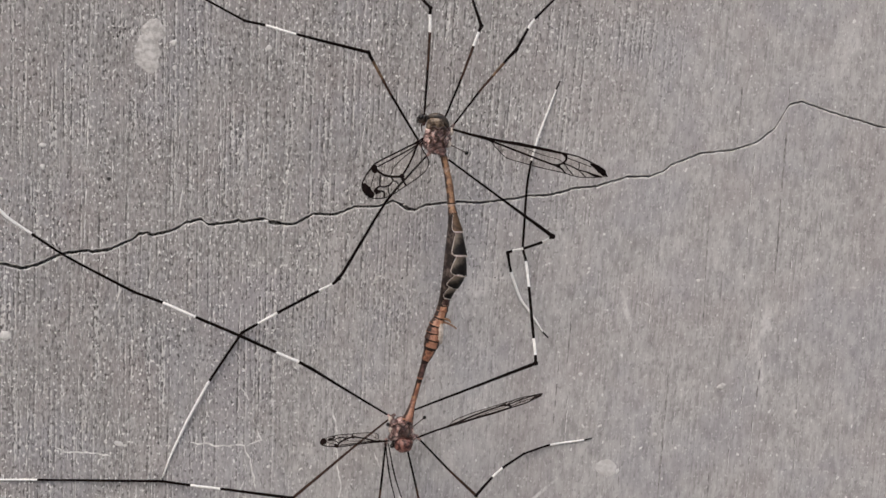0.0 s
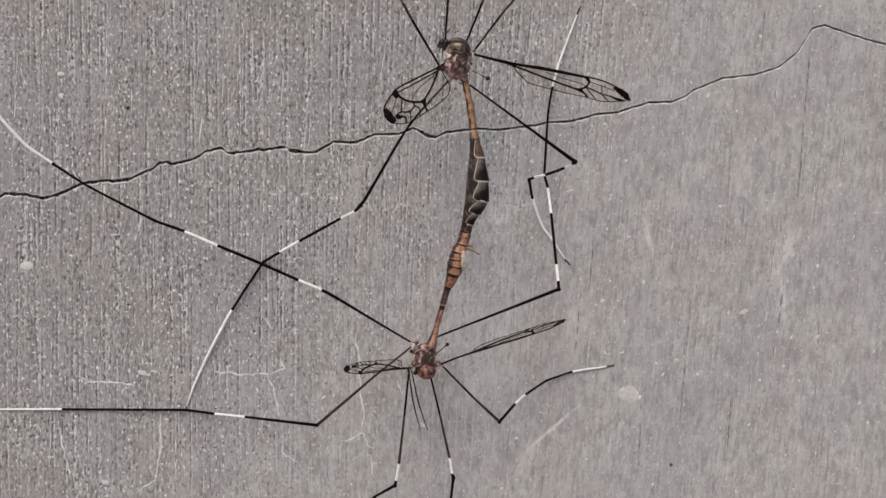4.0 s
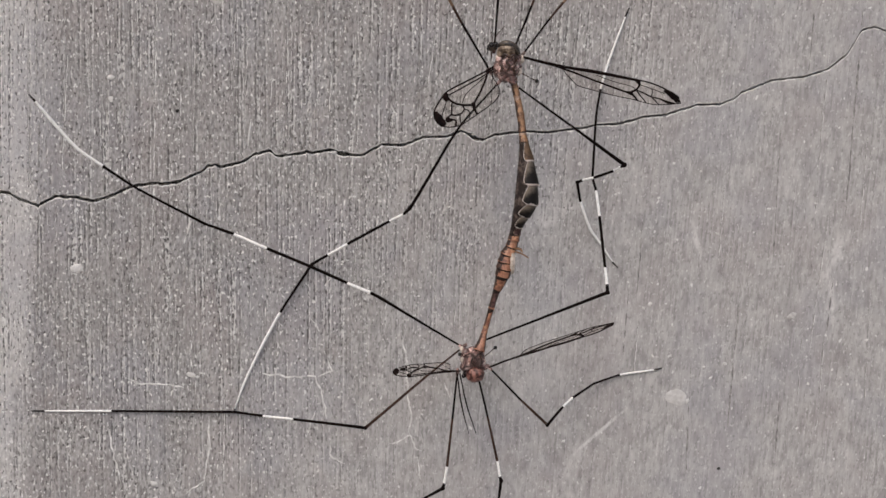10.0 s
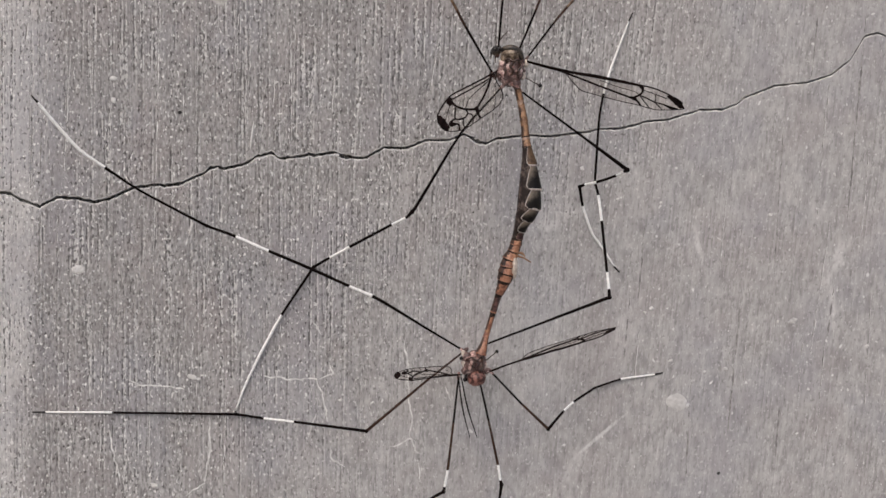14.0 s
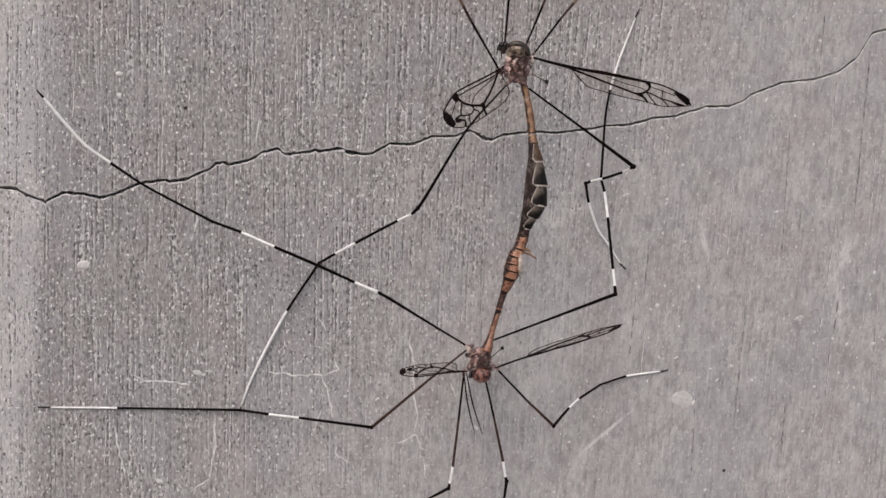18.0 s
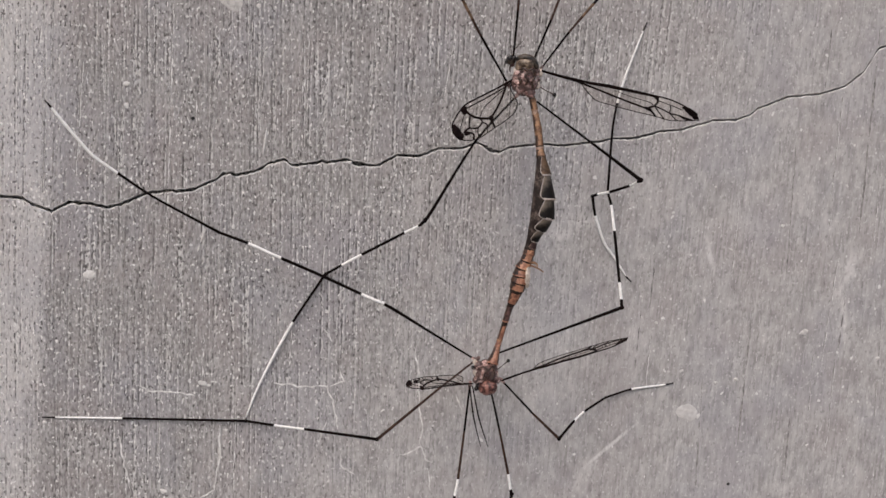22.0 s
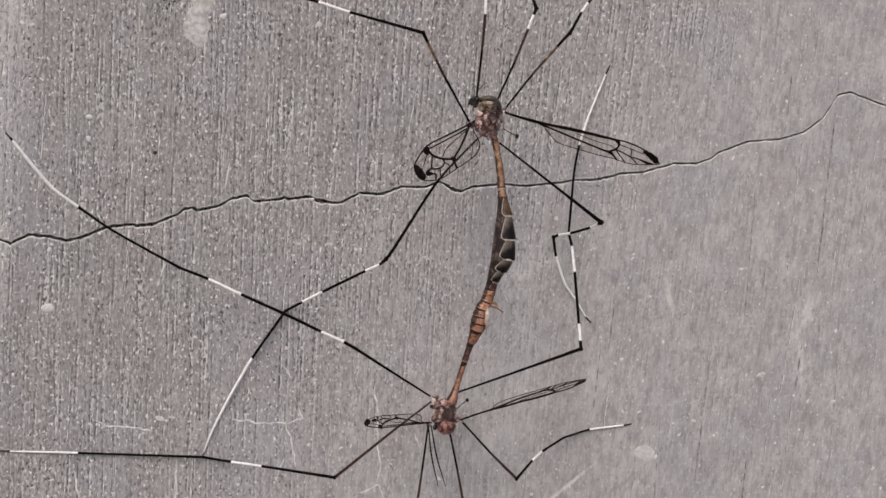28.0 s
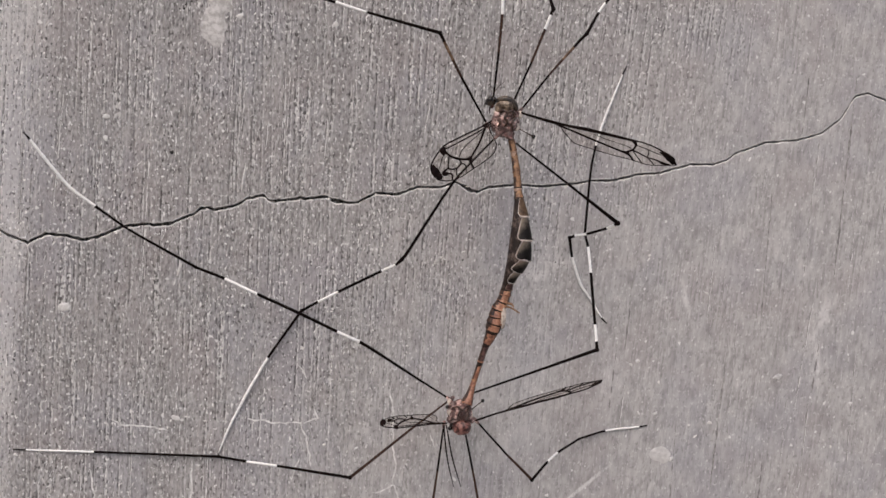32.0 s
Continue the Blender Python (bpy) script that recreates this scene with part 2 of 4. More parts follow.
LEG_BROWN = plain("brown_leg", (0.022, 0.010, 0.007), (0.060, 0.030, 0.019), 2.5, 0.6, 0.00003, Specular_IOR_Level=0.2)
LEG_TAN = plain("tan_leg", (0.060, 0.034, 0.020), (0.190, 0.118, 0.070), 2.0, 0.5, 0.00003, Specular_IOR_Level=0.25)
LEG_WHITE = plain("white_leg_band", (0.76, 0.75, 0.72), (0.90, 0.89, 0.87), 3.0, 0.6, 0.00003)
TAN = plain("tan_cuticle", (0.115, 0.052, 0.022), (0.33, 0.180, 0.092), 2.2, 0.38, 0.00004)
ORANGE = plain("orange_cuticle", (0.210, 0.080, 0.043), (0.52, 0.270, 0.158), 1.8, 0.34, 0.00004)
UMBER = plain("dark_brown_cuticle", (0.008, 0.005, 0.004), (0.030, 0.018, 0.013), 2.4, 0.5, 0.00004, Specular_IOR_Level=0.25)
PLEURA = plain("grey_brown_membrane", (0.018, 0.012, 0.010), (0.150, 0.112, 0.096), 1.6, 0.55, 0.00008, low=0.45, high=0.72, Specular_IOR_Level=0.2)
RUSSET = plain("russet_cuticle", (0.150, 0.056, 0.032), (0.39, 0.185, 0.112), 2.0, 0.34, 0.00004)
MAROON = plain("maroon_cuticle", (0.030, 0.013, 0.012), (0.125, 0.062, 0.054), 2.4, 0.4, 0.00004)
DRAB = plain("drab_cuticle", (0.070, 0.056, 0.042), (0.25, 0.21, 0.165), 2.6, 0.5, 0.00004, low=0.42, high=0.62)
BUFF = plain("buff_cuticle", (0.17, 0.10, 0.065), (0.36, 0.24, 0.175), 2.4, 0.45, 0.00004)
RIM = plain("pale_plate_rim", (0.50, 0.43, 0.38), (0.78, 0.71, 0.66), 2.0, 0.45, 0.00004)
STRIPE = plain("brown_side_stripe", (0.020, 0.010, 0.007), (0.075, 0.034, 0.020), 1.8, 0.4, 0.00004)
SEPIA = plain("sepia_cuticle", (0.085, 0.048, 0.026), (0.270, 0.165, 0.092), 1.2, 0.4, 0.00004)
CREAM = plain("cream_cuticle", (0.42, 0.35, 0.29), (0.62, 0.54, 0.47), 2.4, 0.45, 0.00004)


def thorax_material():
    """Pinkish-brown plates parted by dark sutures, with a pale bloom."""
    n = Nodes("mottled_thorax")
    warp = n.noise(n.scaled(1000, 1000, 1000), 1.3, 3, 0.6)
    m = n.tree.nodes.new("ShaderNodeVectorMath")
    m.operation = "MULTIPLY_ADD"
    n.tree.links.new(warp, m.inputs[0])
    m.inputs[1].default_value = (2.0, 1.6, 2.2)
    n.tree.links.new(n.scaled(1000, 1000, 1000), m.inputs[2])
    far, kind = n.cells(m.outputs["Vector"], 1.35)
    bloom = n.noise(n.scaled(1000, 1000, 1000), 3.2, 3, 0.6)
    suture = n.calc("MULTIPLY", n.span(far, 0.40, 0.52), n.span(n.noise(n.scaled(1000, 1000, 1000), 1.6, 2), 0.36, 0.52, 0.15, 1.0))
    colour = n.mix(n.span(bloom, 0.36, 0.64), (0.31, 0.165, 0.145), (0.72, 0.53, 0.48))
    colour = n.mix(n.span(kind, 0.50, 0.66, 0.0, 0.30), colour, (0.12, 0.050, 0.042))
    colour = n.mix(n.calc("MULTIPLY", suture, 0.85), colour, (0.030, 0.009, 0.008))
    n.bump(n.calc("SUBTRACT", n.calc("MULTIPLY", bloom, 0.4), suture), 0.00016, 0.9)
    return n.done(colour, n.span(bloom, 0.3, 0.7, 0.55, 0.3))


def plate_material():
    """A back plate of the swollen abdomen: drab at its front corner, passing into blackish brown."""
    n = Nodes("dark_back_plate")
    place = n.tree.nodes.new("ShaderNodeUVMap")
    place.uv_map = "plate"
    cut = n.tree.nodes.new("ShaderNodeSeparateXYZ")
    n.tree.links.new(place.outputs["UV"], cut.inputs["Vector"])
    grain = n.noise(n.scaled(1000, 1000, 1000), 2.2, 3, 0.6)
    near = n.calc("ADD", n.calc("MULTIPLY", n.calc("SUBTRACT", 1.0, cut.outputs["Y"]), 0.80), n.calc("MULTIPLY", n.calc("SUBTRACT", 0.30, cut.outputs["X"]), 1.15))
    near = n.calc("ADD", near, n.calc("MULTIPLY", n.calc("SUBTRACT", grain, 0.5), 0.5))
    colour = n.mix(n.span(near, 0.32, 0.95), (0.014, 0.010, 0.008), (0.36, 0.295, 0.235))
    n.bump(grain, 0.00005, 0.8)
    return n.done(colour, 0.42, Specular_IOR_Level=0.35)


THORAX = thorax_material()
PLATE = plate_material()
SCUTUM = plain("brown_scutum", (0.008, 0.006, 0.005), (0.085, 0.062, 0.042), 1.5, 0.32, 0.00010, low=0.42, high=0.68)
MOTTLE = plain("drab_scutum", (0.055, 0.036, 0.024), (0.31, 0.235, 0.165), 1.4, 0.35, 0.00012, low=0.40, high=0.62)
RUST = plain("rust_scutum", (0.040, 0.010, 0.008), (0.28, 0.125, 0.098), 1.9, 0.35, 0.00012, low=0.44, high=0.60)
EYE = plain("black_eye", (0.006, 0.005, 0.005), (0.020, 0.016, 0.014), 6.0, 0.25, 0.00003)
VEIN = plain("wing_vein", (0.004, 0.0025, 0.0025), (0.014, 0.007, 0.006), 3.0, 0.6, Specular_IOR_Level=0.06)
MEMBRANE = membrane_material()


# ---- mesh helpers ----
def thing(name, label, category, at, **more):
    ob = new(name)
    ob.location = at
    ob.empty_display_size = 0.002
    return tagged(ob, label, category, **more)


def part(name, bm, materials, parent, label=""):
    """Link a bmesh, in millimetres of its thing's space, as one mesh under parent."""
    bmesh.ops.recalc_face_normals(bm, faces=bm.faces)
    bmesh.ops.scale(bm, vec=(MM, MM, MM), verts=bm.verts)
    me = bpy.data.meshes.new(name)
    bm.to_mesh(me)
    bm.free()
    for m in materials if isinstance(materials, (list, tuple)) else [materials]:
        me.materials.append(m)
    me.polygons.foreach_set("use_smooth", [True] * len(me.polygons))
    ob = new(name, me)
    ob.parent = parent
    return tagged(ob, label) if label else ob


def spline(points, steps):
    """Catmull-Rom through rows of numbers; steps per span."""
    p = [np.array(q, float) for q in points]
    p = [2 * p[0] - p[1]] + p + [2 * p[-1] - p[-2]]
    out = []
    for i in range(1, len(p) - 2):
        a, b, c, d = p[i - 1:i + 3]
        for k in range(steps):
            t = k / steps
            out.append(0.5 * (2 * b + (c - a) * t + (2 * a - 5 * b + 4 * c - d) * t * t + (3 * b - a - 3 * c + d) * t ** 3))
    return out + [p[-2]]


def tube(bm, rows, slots=None, sides=8, first=None):
    """A closed tube through rows of x, y, z, radius; slots: a material index for each span."""
    rows = [np.array(r, float) for r in rows]
    rings = []
    side = None
    for i, r in enumerate(rows):
        a, b = rows[max(i - 1, 0)], rows[min(i + 1, len(rows) - 1)]
        way = Vector(b[:3] - a[:3]).normalized()
        if side is None:
            side = Vector(first) if first else Vector((0, -1, 0))
            if abs(side.dot(way)) > 0.9:
                side = Vector((1, 0, 0))
        side = (side - way * side.dot(way)).normalized()
        other = way.cross(side)
        rings.append([bm.verts.new(Vector(r[:3]) + float(r[3]) * (math.cos(q) * side + math.sin(q) * other))
                      for q in (2 * math.pi * k / sides for k in range(sides))])
    for i in range(len(rings) - 1):
        for k in range(sides):
            f = bm.faces.new((rings[i][k], rings[i][(k + 1) % sides], rings[i + 1][(k + 1) % sides], rings[i + 1][k]))
            f.material_index = slots[i] if slots else 0
    for ring, s in ((rings[0], 0), (rings[-1], -1)):
        f = bm.faces.new(ring)
        f.material_index = slots[s] if slots else 0
    return rings


def lump(bm, centre, radii, rough=0.06, level=3, seed=0.0, slot=0, grain=1.6):
    """A lumpy ellipsoid."""
    made = bmesh.ops.create_icosphere(bm, subdivisions=level, radius=1.0)["verts"]
    for v in made:
        d = 1 + rough * noise.noise(v.co * grain + Vector((seed, 3.1, 7.7))) + rough * 0.6 * noise.noise(v.co * grain * 2.7 + Vector((seed, 1, 2)))
        v.co = Vector(c + r * d * w for c, r, w in zip(centre, radii, v.co))
    for f in {f for v in made for f in v.link_faces}:
        f.material_index = slot


# ---- the wall ----
WALL = new("wall_front", bpy.data.meshes.new("wall_front"))
WALL.location = (0, 0, BASE)
tagged(WALL, "grey float-finished concrete wall with upright trowel streaks and a thin crack", "wall", kind="structure")
LEFT, RIGHT, LOW, HIGH = -60.0, 90.0, -60.0, 60.0
# the crack climbs in short kinked runs; between these turns it wanders at random
TURNS = [(-60, -2.4), (-45, 1.4), (-31.8, 0.54), (-31.25, 0.11), (-29.2, -0.64), (-28.6, -0.26), (-27.45, 0.22), (-25.55, 0.12), (-24.0, -0.21), (-22.7, 0.12),
         (-20.7, 1.04), (-20.2, 1.2), (-18.15, 1.53), (-17.46, 1.37), (-15.9, 1.64), (-13.7, 2.67), (-13.2, 3.11), (-12.4, 3.22), (-11.9, 3.06), (-10.36, 3.39),
         (-9.28, 3.82), (-8.9, 4.2), (-7.38, 4.64), (-6.58, 4.05), (-4.14, 4.38), (-3.75, 4.6), (-3.48, 4.38), (-1.25, 4.72), (-0.7, 4.39), (0.93, 4.18), (1.7, 4.24),
         (3.5, 5.23), (5.75, 5.18), (7.5, 5.95), (9.8, 6.02), (11.26, 6.63), (12.75, 5.81), (13.5, 5.7), (14.25, 6.15)]
TURNS += [(17.6, 6.6), (19.4, 6.45), (23.7, 6.96), (24.5, 7.24), (26.8, 7.31), (29.35, 8.04), (31.6, 8.28), (34.7, 9.24), (36.9, 9.3), (38.4, 9.84), (39.1, 10.48), (42.1, 11.67), (45.6, 12.08), (48.0, 12.9),
          (49.85, 14.4), (51.3, 16.75), (52.6, 17.07), (56.1, 15.95), (61.5, 14.5), (90, 12)]


def crack_height(x):
    base = np.interp(x, [q[0] for q in TURNS], [q[1] for q in TURNS])
    jitter = [0.05 * noise.noise(Vector((v * 0.9, 0.3, 0))) + 0.07 * noise.noise(Vector((v * 2.7, 5.1, 0))) + 0.06 * noise.noise(Vector((v * 6.5, 9.7, 0))) for v in x]
    return base + np.array(jitter)


SCORES = [((51.4, 19.7), (49.8, -2.0), 0.07), ((47.4, 10.0), (46.66, -3.7), 0.055), ((48.64, -7.6), (48.0, -13.4), 0.05), ((47.77, -14.0), (47.0, -24.2), 0.08), ((39.1, -9.0), (37.9, -23.4), 0.065),
          ((37.44, -2.1), (37.2, -8.8), 0.04), ((29.3, -1.0), (28.7, -9.5), 0.045), ((40.0, -6.5), (39.4, -19.0), 0.035), ((43.1, 7.5), (42.4, -7.7), 0.04), ((31.3, 11.7), (30.6, 1.7), 0.05),
          ((43.3, -19.0), (42.8, -26.5), 0.05), ((52.5, -8.7), (51.9, -22.5), 0.045), ((27.9, -8.8), (27.3, -15.6), 0.05), ((45.6, -11.0), (45.0, -22.5), 0.035), ((34.2, -16.0), (33.7, -28.2), 0.04),
          ((55.5, 12.0), (54.4, 2.0), 0.05), ((46.5, 20.0), (45.6, 9.0), 0.04), ((35.4, 22.0), (34.4, 10.0), 0.04)]


# long pale ridges of cement beside the trowel's grooves: top and bottom ends
RIDGES = [(-17.6, 30.0, -19.2, -28.4), (-23.4, -10.8, -23.8, -26.6), (-14.9, -12.2, -15.0, -16.8), (-11.8, -18.5, -12.0, -28.5), (-10.5, 17.9, -10.7, 12.0), (-9.3, 16.3, -9.8, 5.0),
          (-5.1, 17.4, -5.3, 8.0), (-5.5, 16.4, -5.7, 9.9), (-1.3, 14.2, -1.6, 8.0), (8.9, 17.0, 7.7, 9.4), (-2.5, 19.6, -2.6, 16.4), (-26.2, 15.1, -27.0, 1.7), (-29.9, 19.3, -30.6, 12.4),
          (-22.6, 11.9, -22.8, 3.8), (-15.7, 10.9, -15.9, 3.3), (-3.3, 1.7, -3.6, -8.7), (1.0, -3.2, 0.7, -10.9), (-6.4, -10.9, -6.8, -15.3), (48.0, 14.7, 47.2, 5.7), (37.5, 1.8, 36.9, -6.1),
          (48.1, -1.6, 46.2, -15.7), (28.9, -11.1, 28.3, -19.0), (52.0, 6.3, 51.3, -3.3)]


def build_wall():
    xs = np.concatenate([np.arange(LEFT, -36, 0.5), np.arange(-36, 66, 0.10), np.arange(66, RIGHT + 0.1, 0.5)])
    mid = crack_height(xs)
    gape = np.interp(xs, [-60, -20, 10, 30, 45, 60, 90], [0.24, 0.24, 0.20, 0.15, 0.125, 0.14, 0.14])
    wob = np.array([noise.noise(Vector((v * 1.7, 2.2, 4.0))) + 0.6 * noise.noise(Vector((v * 6.0, 8.2, 4.0))) for v in xs])
    gape = gape * (1 + 0.6 * wob).clip(0.6, 1.9)
    # the knot, where a grain of the edge has broken out
    gape += 0.22 * np.exp(-((xs + 0.25) / 0.45) ** 2) + 0.26 * np.exp(-((xs - 12.4) / 0.4) ** 2)
    verts, faces, worn_or_halo = [], [], []
    steps = [(0.0, 1.2), (0.0, 0.25), (0.012, 0.06), (0.05, 0.012), (0.16, 0.0)] + [(d, 0.0) for d in np.arange(0.3, 42.0, 0.17)] + [(48.0, 0.0)]
    n = len(xs)
    rng = np.random.default_rng(5)

    def relief(x, z, wide, tall):
        """Smooth random relief with grains of the given size, between -1 and 1."""
        table = rng.uniform(-1, 1, (512, 512))
        u, v = (x - LEFT) / wide, (z + 90.0) / tall
        i, j = np.floor(u).astype(int), np.floor(v).astype(int)
        f, g = u - i, v - j
        f, g = f * f * (3 - 2 * f), g * g * (3 - 2 * g)
        q = lambda p, r: table[p % 512, r % 512]
        return (q(i, j) * (1 - f) + q(i + 1, j) * f) * (1 - g) + (q(i, j + 1) * (1 - f) + q(i + 1, j + 1) * f) * g

    for sign, edge in ((1, HIGH), (-1, LOW)):
        start = len(verts)
        chip = np.array([max(0.0, noise.noise(Vector((v * 2.4, 7.0 * sign, 1.0)))) for v in xs])
        d = np.array([q[0] for q in steps])[:, None]
        y = np.array([q[1] for q in steps])[:, None] + np.where((d > 0.01) & (d < 0.1), 0.05 * chip[None, :], 0.0)
        z = mid[None, :] + sign * (gape[None, :] / 2 + d)
        x = np.broadcast_to(xs[None, :], z.shape)
        rough = 1 - 0.7 * np.clip((x - 0.4 * z - 3) / 27, 0, 1)
        bed = 0.030 * relief(x, z, 0.21, 0.55) + 0.020 * relief(x, z, 0.26, 4.5) + 0.016 * np.maximum(0, relief(x, z, 0.33, 0.45) - 0.45) * -3 - 0.03 * np.maximum(0, relief(x, z, 0.4, 0.6) - 0.6) * -3
        calm = np.clip((d - 0.1) / 0.5, 0, 1) * np.clip((40 - d) / 6, 0, 1)
        y = y + rough * calm * bed
        verts.extend(zip(x.ravel().tolist(), y.ravel().tolist(), z.ravel().tolist()))
        for v in xs.tolist():
            verts.append((v, 0.0, edge))
        for r in range(len(steps)):
            for i in range(n - 1):
                a = start + r * n + i
                q = (a, a + 1, a + n + 1, a + n)
                faces.append(q if sign > 0 else q[::-1])
                # faces along the crack's edges that take the painted bright halo
                if r in (2, 3) and noise.noise(Vector((xs[i] * 1.1, 3.0 * sign, 6.0))) > -0.25:
                    worn_or_halo.append(len(faces) - 1)
    # the broken stone at the bottom of the crack
    start, n = len(verts), len(xs)
    for s in (-0.6, 0.6):
        for x, m in zip(xs, mid):
            verts.append((x, 1.2, m + s))
    for i in range(n - 1):
        a = start + i
        faces.append((a, a + 1, a + n + 1, a + n))
    dense = len(faces)
    # the rest of the wall round it, 200 mm thick

    def box(x0, x1, z0, z1):
        b = len(verts)
        verts.extend((x, y, z) for y in (0.0, 200.0) for z in (z0, z1) for x in (x0, x1))
        for q in ((0, 1, 3, 2), (4, 6, 7, 5), (0, 4, 5, 1), (2, 3, 7, 6), (0, 2, 6, 4), (1, 5, 7, 3)):
            faces.append(tuple(b + k for k in q))
    box(-3000, LEFT, -1400, 1400)
    box(RIGHT, 3000, -1400, 1400)
    box(LEFT, RIGHT, HIGH, 1400)
    box(LEFT, RIGHT, -1400, LOW)
    me = WALL.data
    me.from_pydata([(x * MM, y * MM, z * MM) for x, y, z in verts], [], faces)
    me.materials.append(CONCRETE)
    me.materials.append(LIP)
    for k in worn_or_halo:
        me.polygons[k].material_index = 1
    me.polygons.foreach_set("use_smooth", [k < dense for k in range(len(me.polygons))])
    me.update()


build_wall()

GROUND = new("ground", bpy.data.meshes.new("ground"))
GROUND.data.from_pydata([(-300, -300, 0), (300, -300, 0), (300, 300, 0), (-300, 300, 0)], [], [(0, 1, 2, 3)])
GROUND.data.materials.append(plain("pavement", (0.20, 0.19, 0.18), (0.30, 0.29, 0.28), 0.02, 0.9))
tagged(GROUND, "plain grey paved ground before the wall", "ground", kind="structure")


def spot(x, z, wide, tall, turn=0.0, thick=0.09, material=LIME, name="lime_spot", label="", seed=1):
    """A dried splash: a low, irregular dome on the wall's face."""
    rng = random.Random(seed * 7 + int(x * 31))
    bm = bmesh.new()
    n = 18
    off = [1 + 0.28 * noise.noise(Vector((math.cos(a) * 1.3, math.sin(a) * 1.3, seed * 3.7))) + rng.uniform(-0.10, 0.10) for a in (2 * math.pi * k / n for k in range(n))]
    rings = []
    for s, h in ((1.0, 0.001), (0.86, 0.7), (0.5, 0.95)):
        ring = []
        for k in range(n):
            a = 2 * math.pi * k / n
            p, q = wide * s * off[k] * math.cos(a), tall * s * off[k] * math.sin(a)
            c, w = math.cos(radians(turn)), math.sin(radians(turn))
            ring.append(bm.verts.new((x + c * p - w * q, -thick * h, z + w * p + c * q)))
        rings.append(ring)
    for a, b in zip(rings, rings[1:]):
        for k in range(n):
            bm.faces.new((a[k], a[(k + 1) % n], b[(k + 1) % n], b[k]))
    bm.faces.new(rings[-1])
    return part(name, bm, material, WALL, label)


def hairline(points, width=0.17, seed=0):
    """A thin vein of lime, raised a little over the wall's face, that wanders between its turns."""
    bm = bmesh.new()
    rows = []
    for (x0, z0), (x1, z1) in zip(points, points[1:]):
        n = max(3, int(math.hypot(x1 - x0, z1 - z0) / 0.25))
        rows += [(x0 + (x1 - x0) * k / n, z0 + (z1 - z0) * k / n) for k in range(n)]
    rows.append(points[-1])
    last = None
    for i, (x, z) in enumerate(rows):
        j = Vector((x * 1.3, z * 1.3, seed))
        x, z = x + 0.22 * noise.noise(j) + 0.07 * noise.noise(j * 4), z + 0.22 * noise.noise(j + Vector((5, 5, 5))) + 0.07 * noise.noise(j * 4 + Vector((9, 0, 0)))
        a, b = rows[max(i - 1, 0)], rows[min(i + 1, len(rows) - 1)]
        dx, dz = b[0] - a[0], b[1] - a[1]
        d = math.hypot(dx, dz) or 1
        w = width * 0.5 * (0.75 + 0.9 * abs(noise.noise(j * 2.1))) * min(1, (i + 1) / 4, (len(rows) - i) / 4)
        now = [bm.verts.new((x - dz / d * w * s, -0.020 - 0.02 * (1 - abs(s)), z + dx / d * w * s)) for s in (-1, 0, 1)]
        if last:
            for k in (0, 1):
                bm.faces.new((last[k], last[k + 1], now[k + 1], now[k]))
        last = now
    return part("lime_hairline", bm, VEIN_LIME, WALL)


def score(points, width, seed):
    """A thin dark score left by the trowel, with a raised burr."""
    bm = bmesh.new()
    (x0, z0), (x1, z1) = points
    last = None
    n = max(60, int(abs(z0 - z1) * 5))
    for i in range(n + 1):
        t = i / n
        w = width * max(0.06, 0.75 + 1.9 * noise.noise(Vector((t * abs(z0 - z1) * 1.5, seed, 0.5)))) * min(1, 6 * t, 6 * (1 - t))
        x = x0 + (x1 - x0) * t + 0.07 * noise.noise(Vector((t * abs(z0 - z1) * 0.5, seed, 2.0))) + 0.05 * noise.noise(Vector((t * abs(z0 - z1) * 2.2, seed, 5.0)))
        if abs(z0 + (z1 - z0) * t - np.interp(x, *zip(*TURNS))) < 0.45:
            last = None
            continue
        now = [bm.verts.new((x + s * w, -0.022 - 0.012 * (s > 0), z0 + (z1 - z0) * t)) for s in (-1, 0, 1)]
        if last:
            for k in (0, 1):
                f = bm.faces.new((last[k], last[k + 1], now[k + 1], now[k]))
                f.material_index = k
        last = now
    part("trowel_score", bm, [SCORE, TROWEL_LIME] if seed % 2 else [SCORE, SCORE], WALL) if seed < 300 else part("trowel_ridge", bm, [SCORE, VEIN_LIME], WALL)


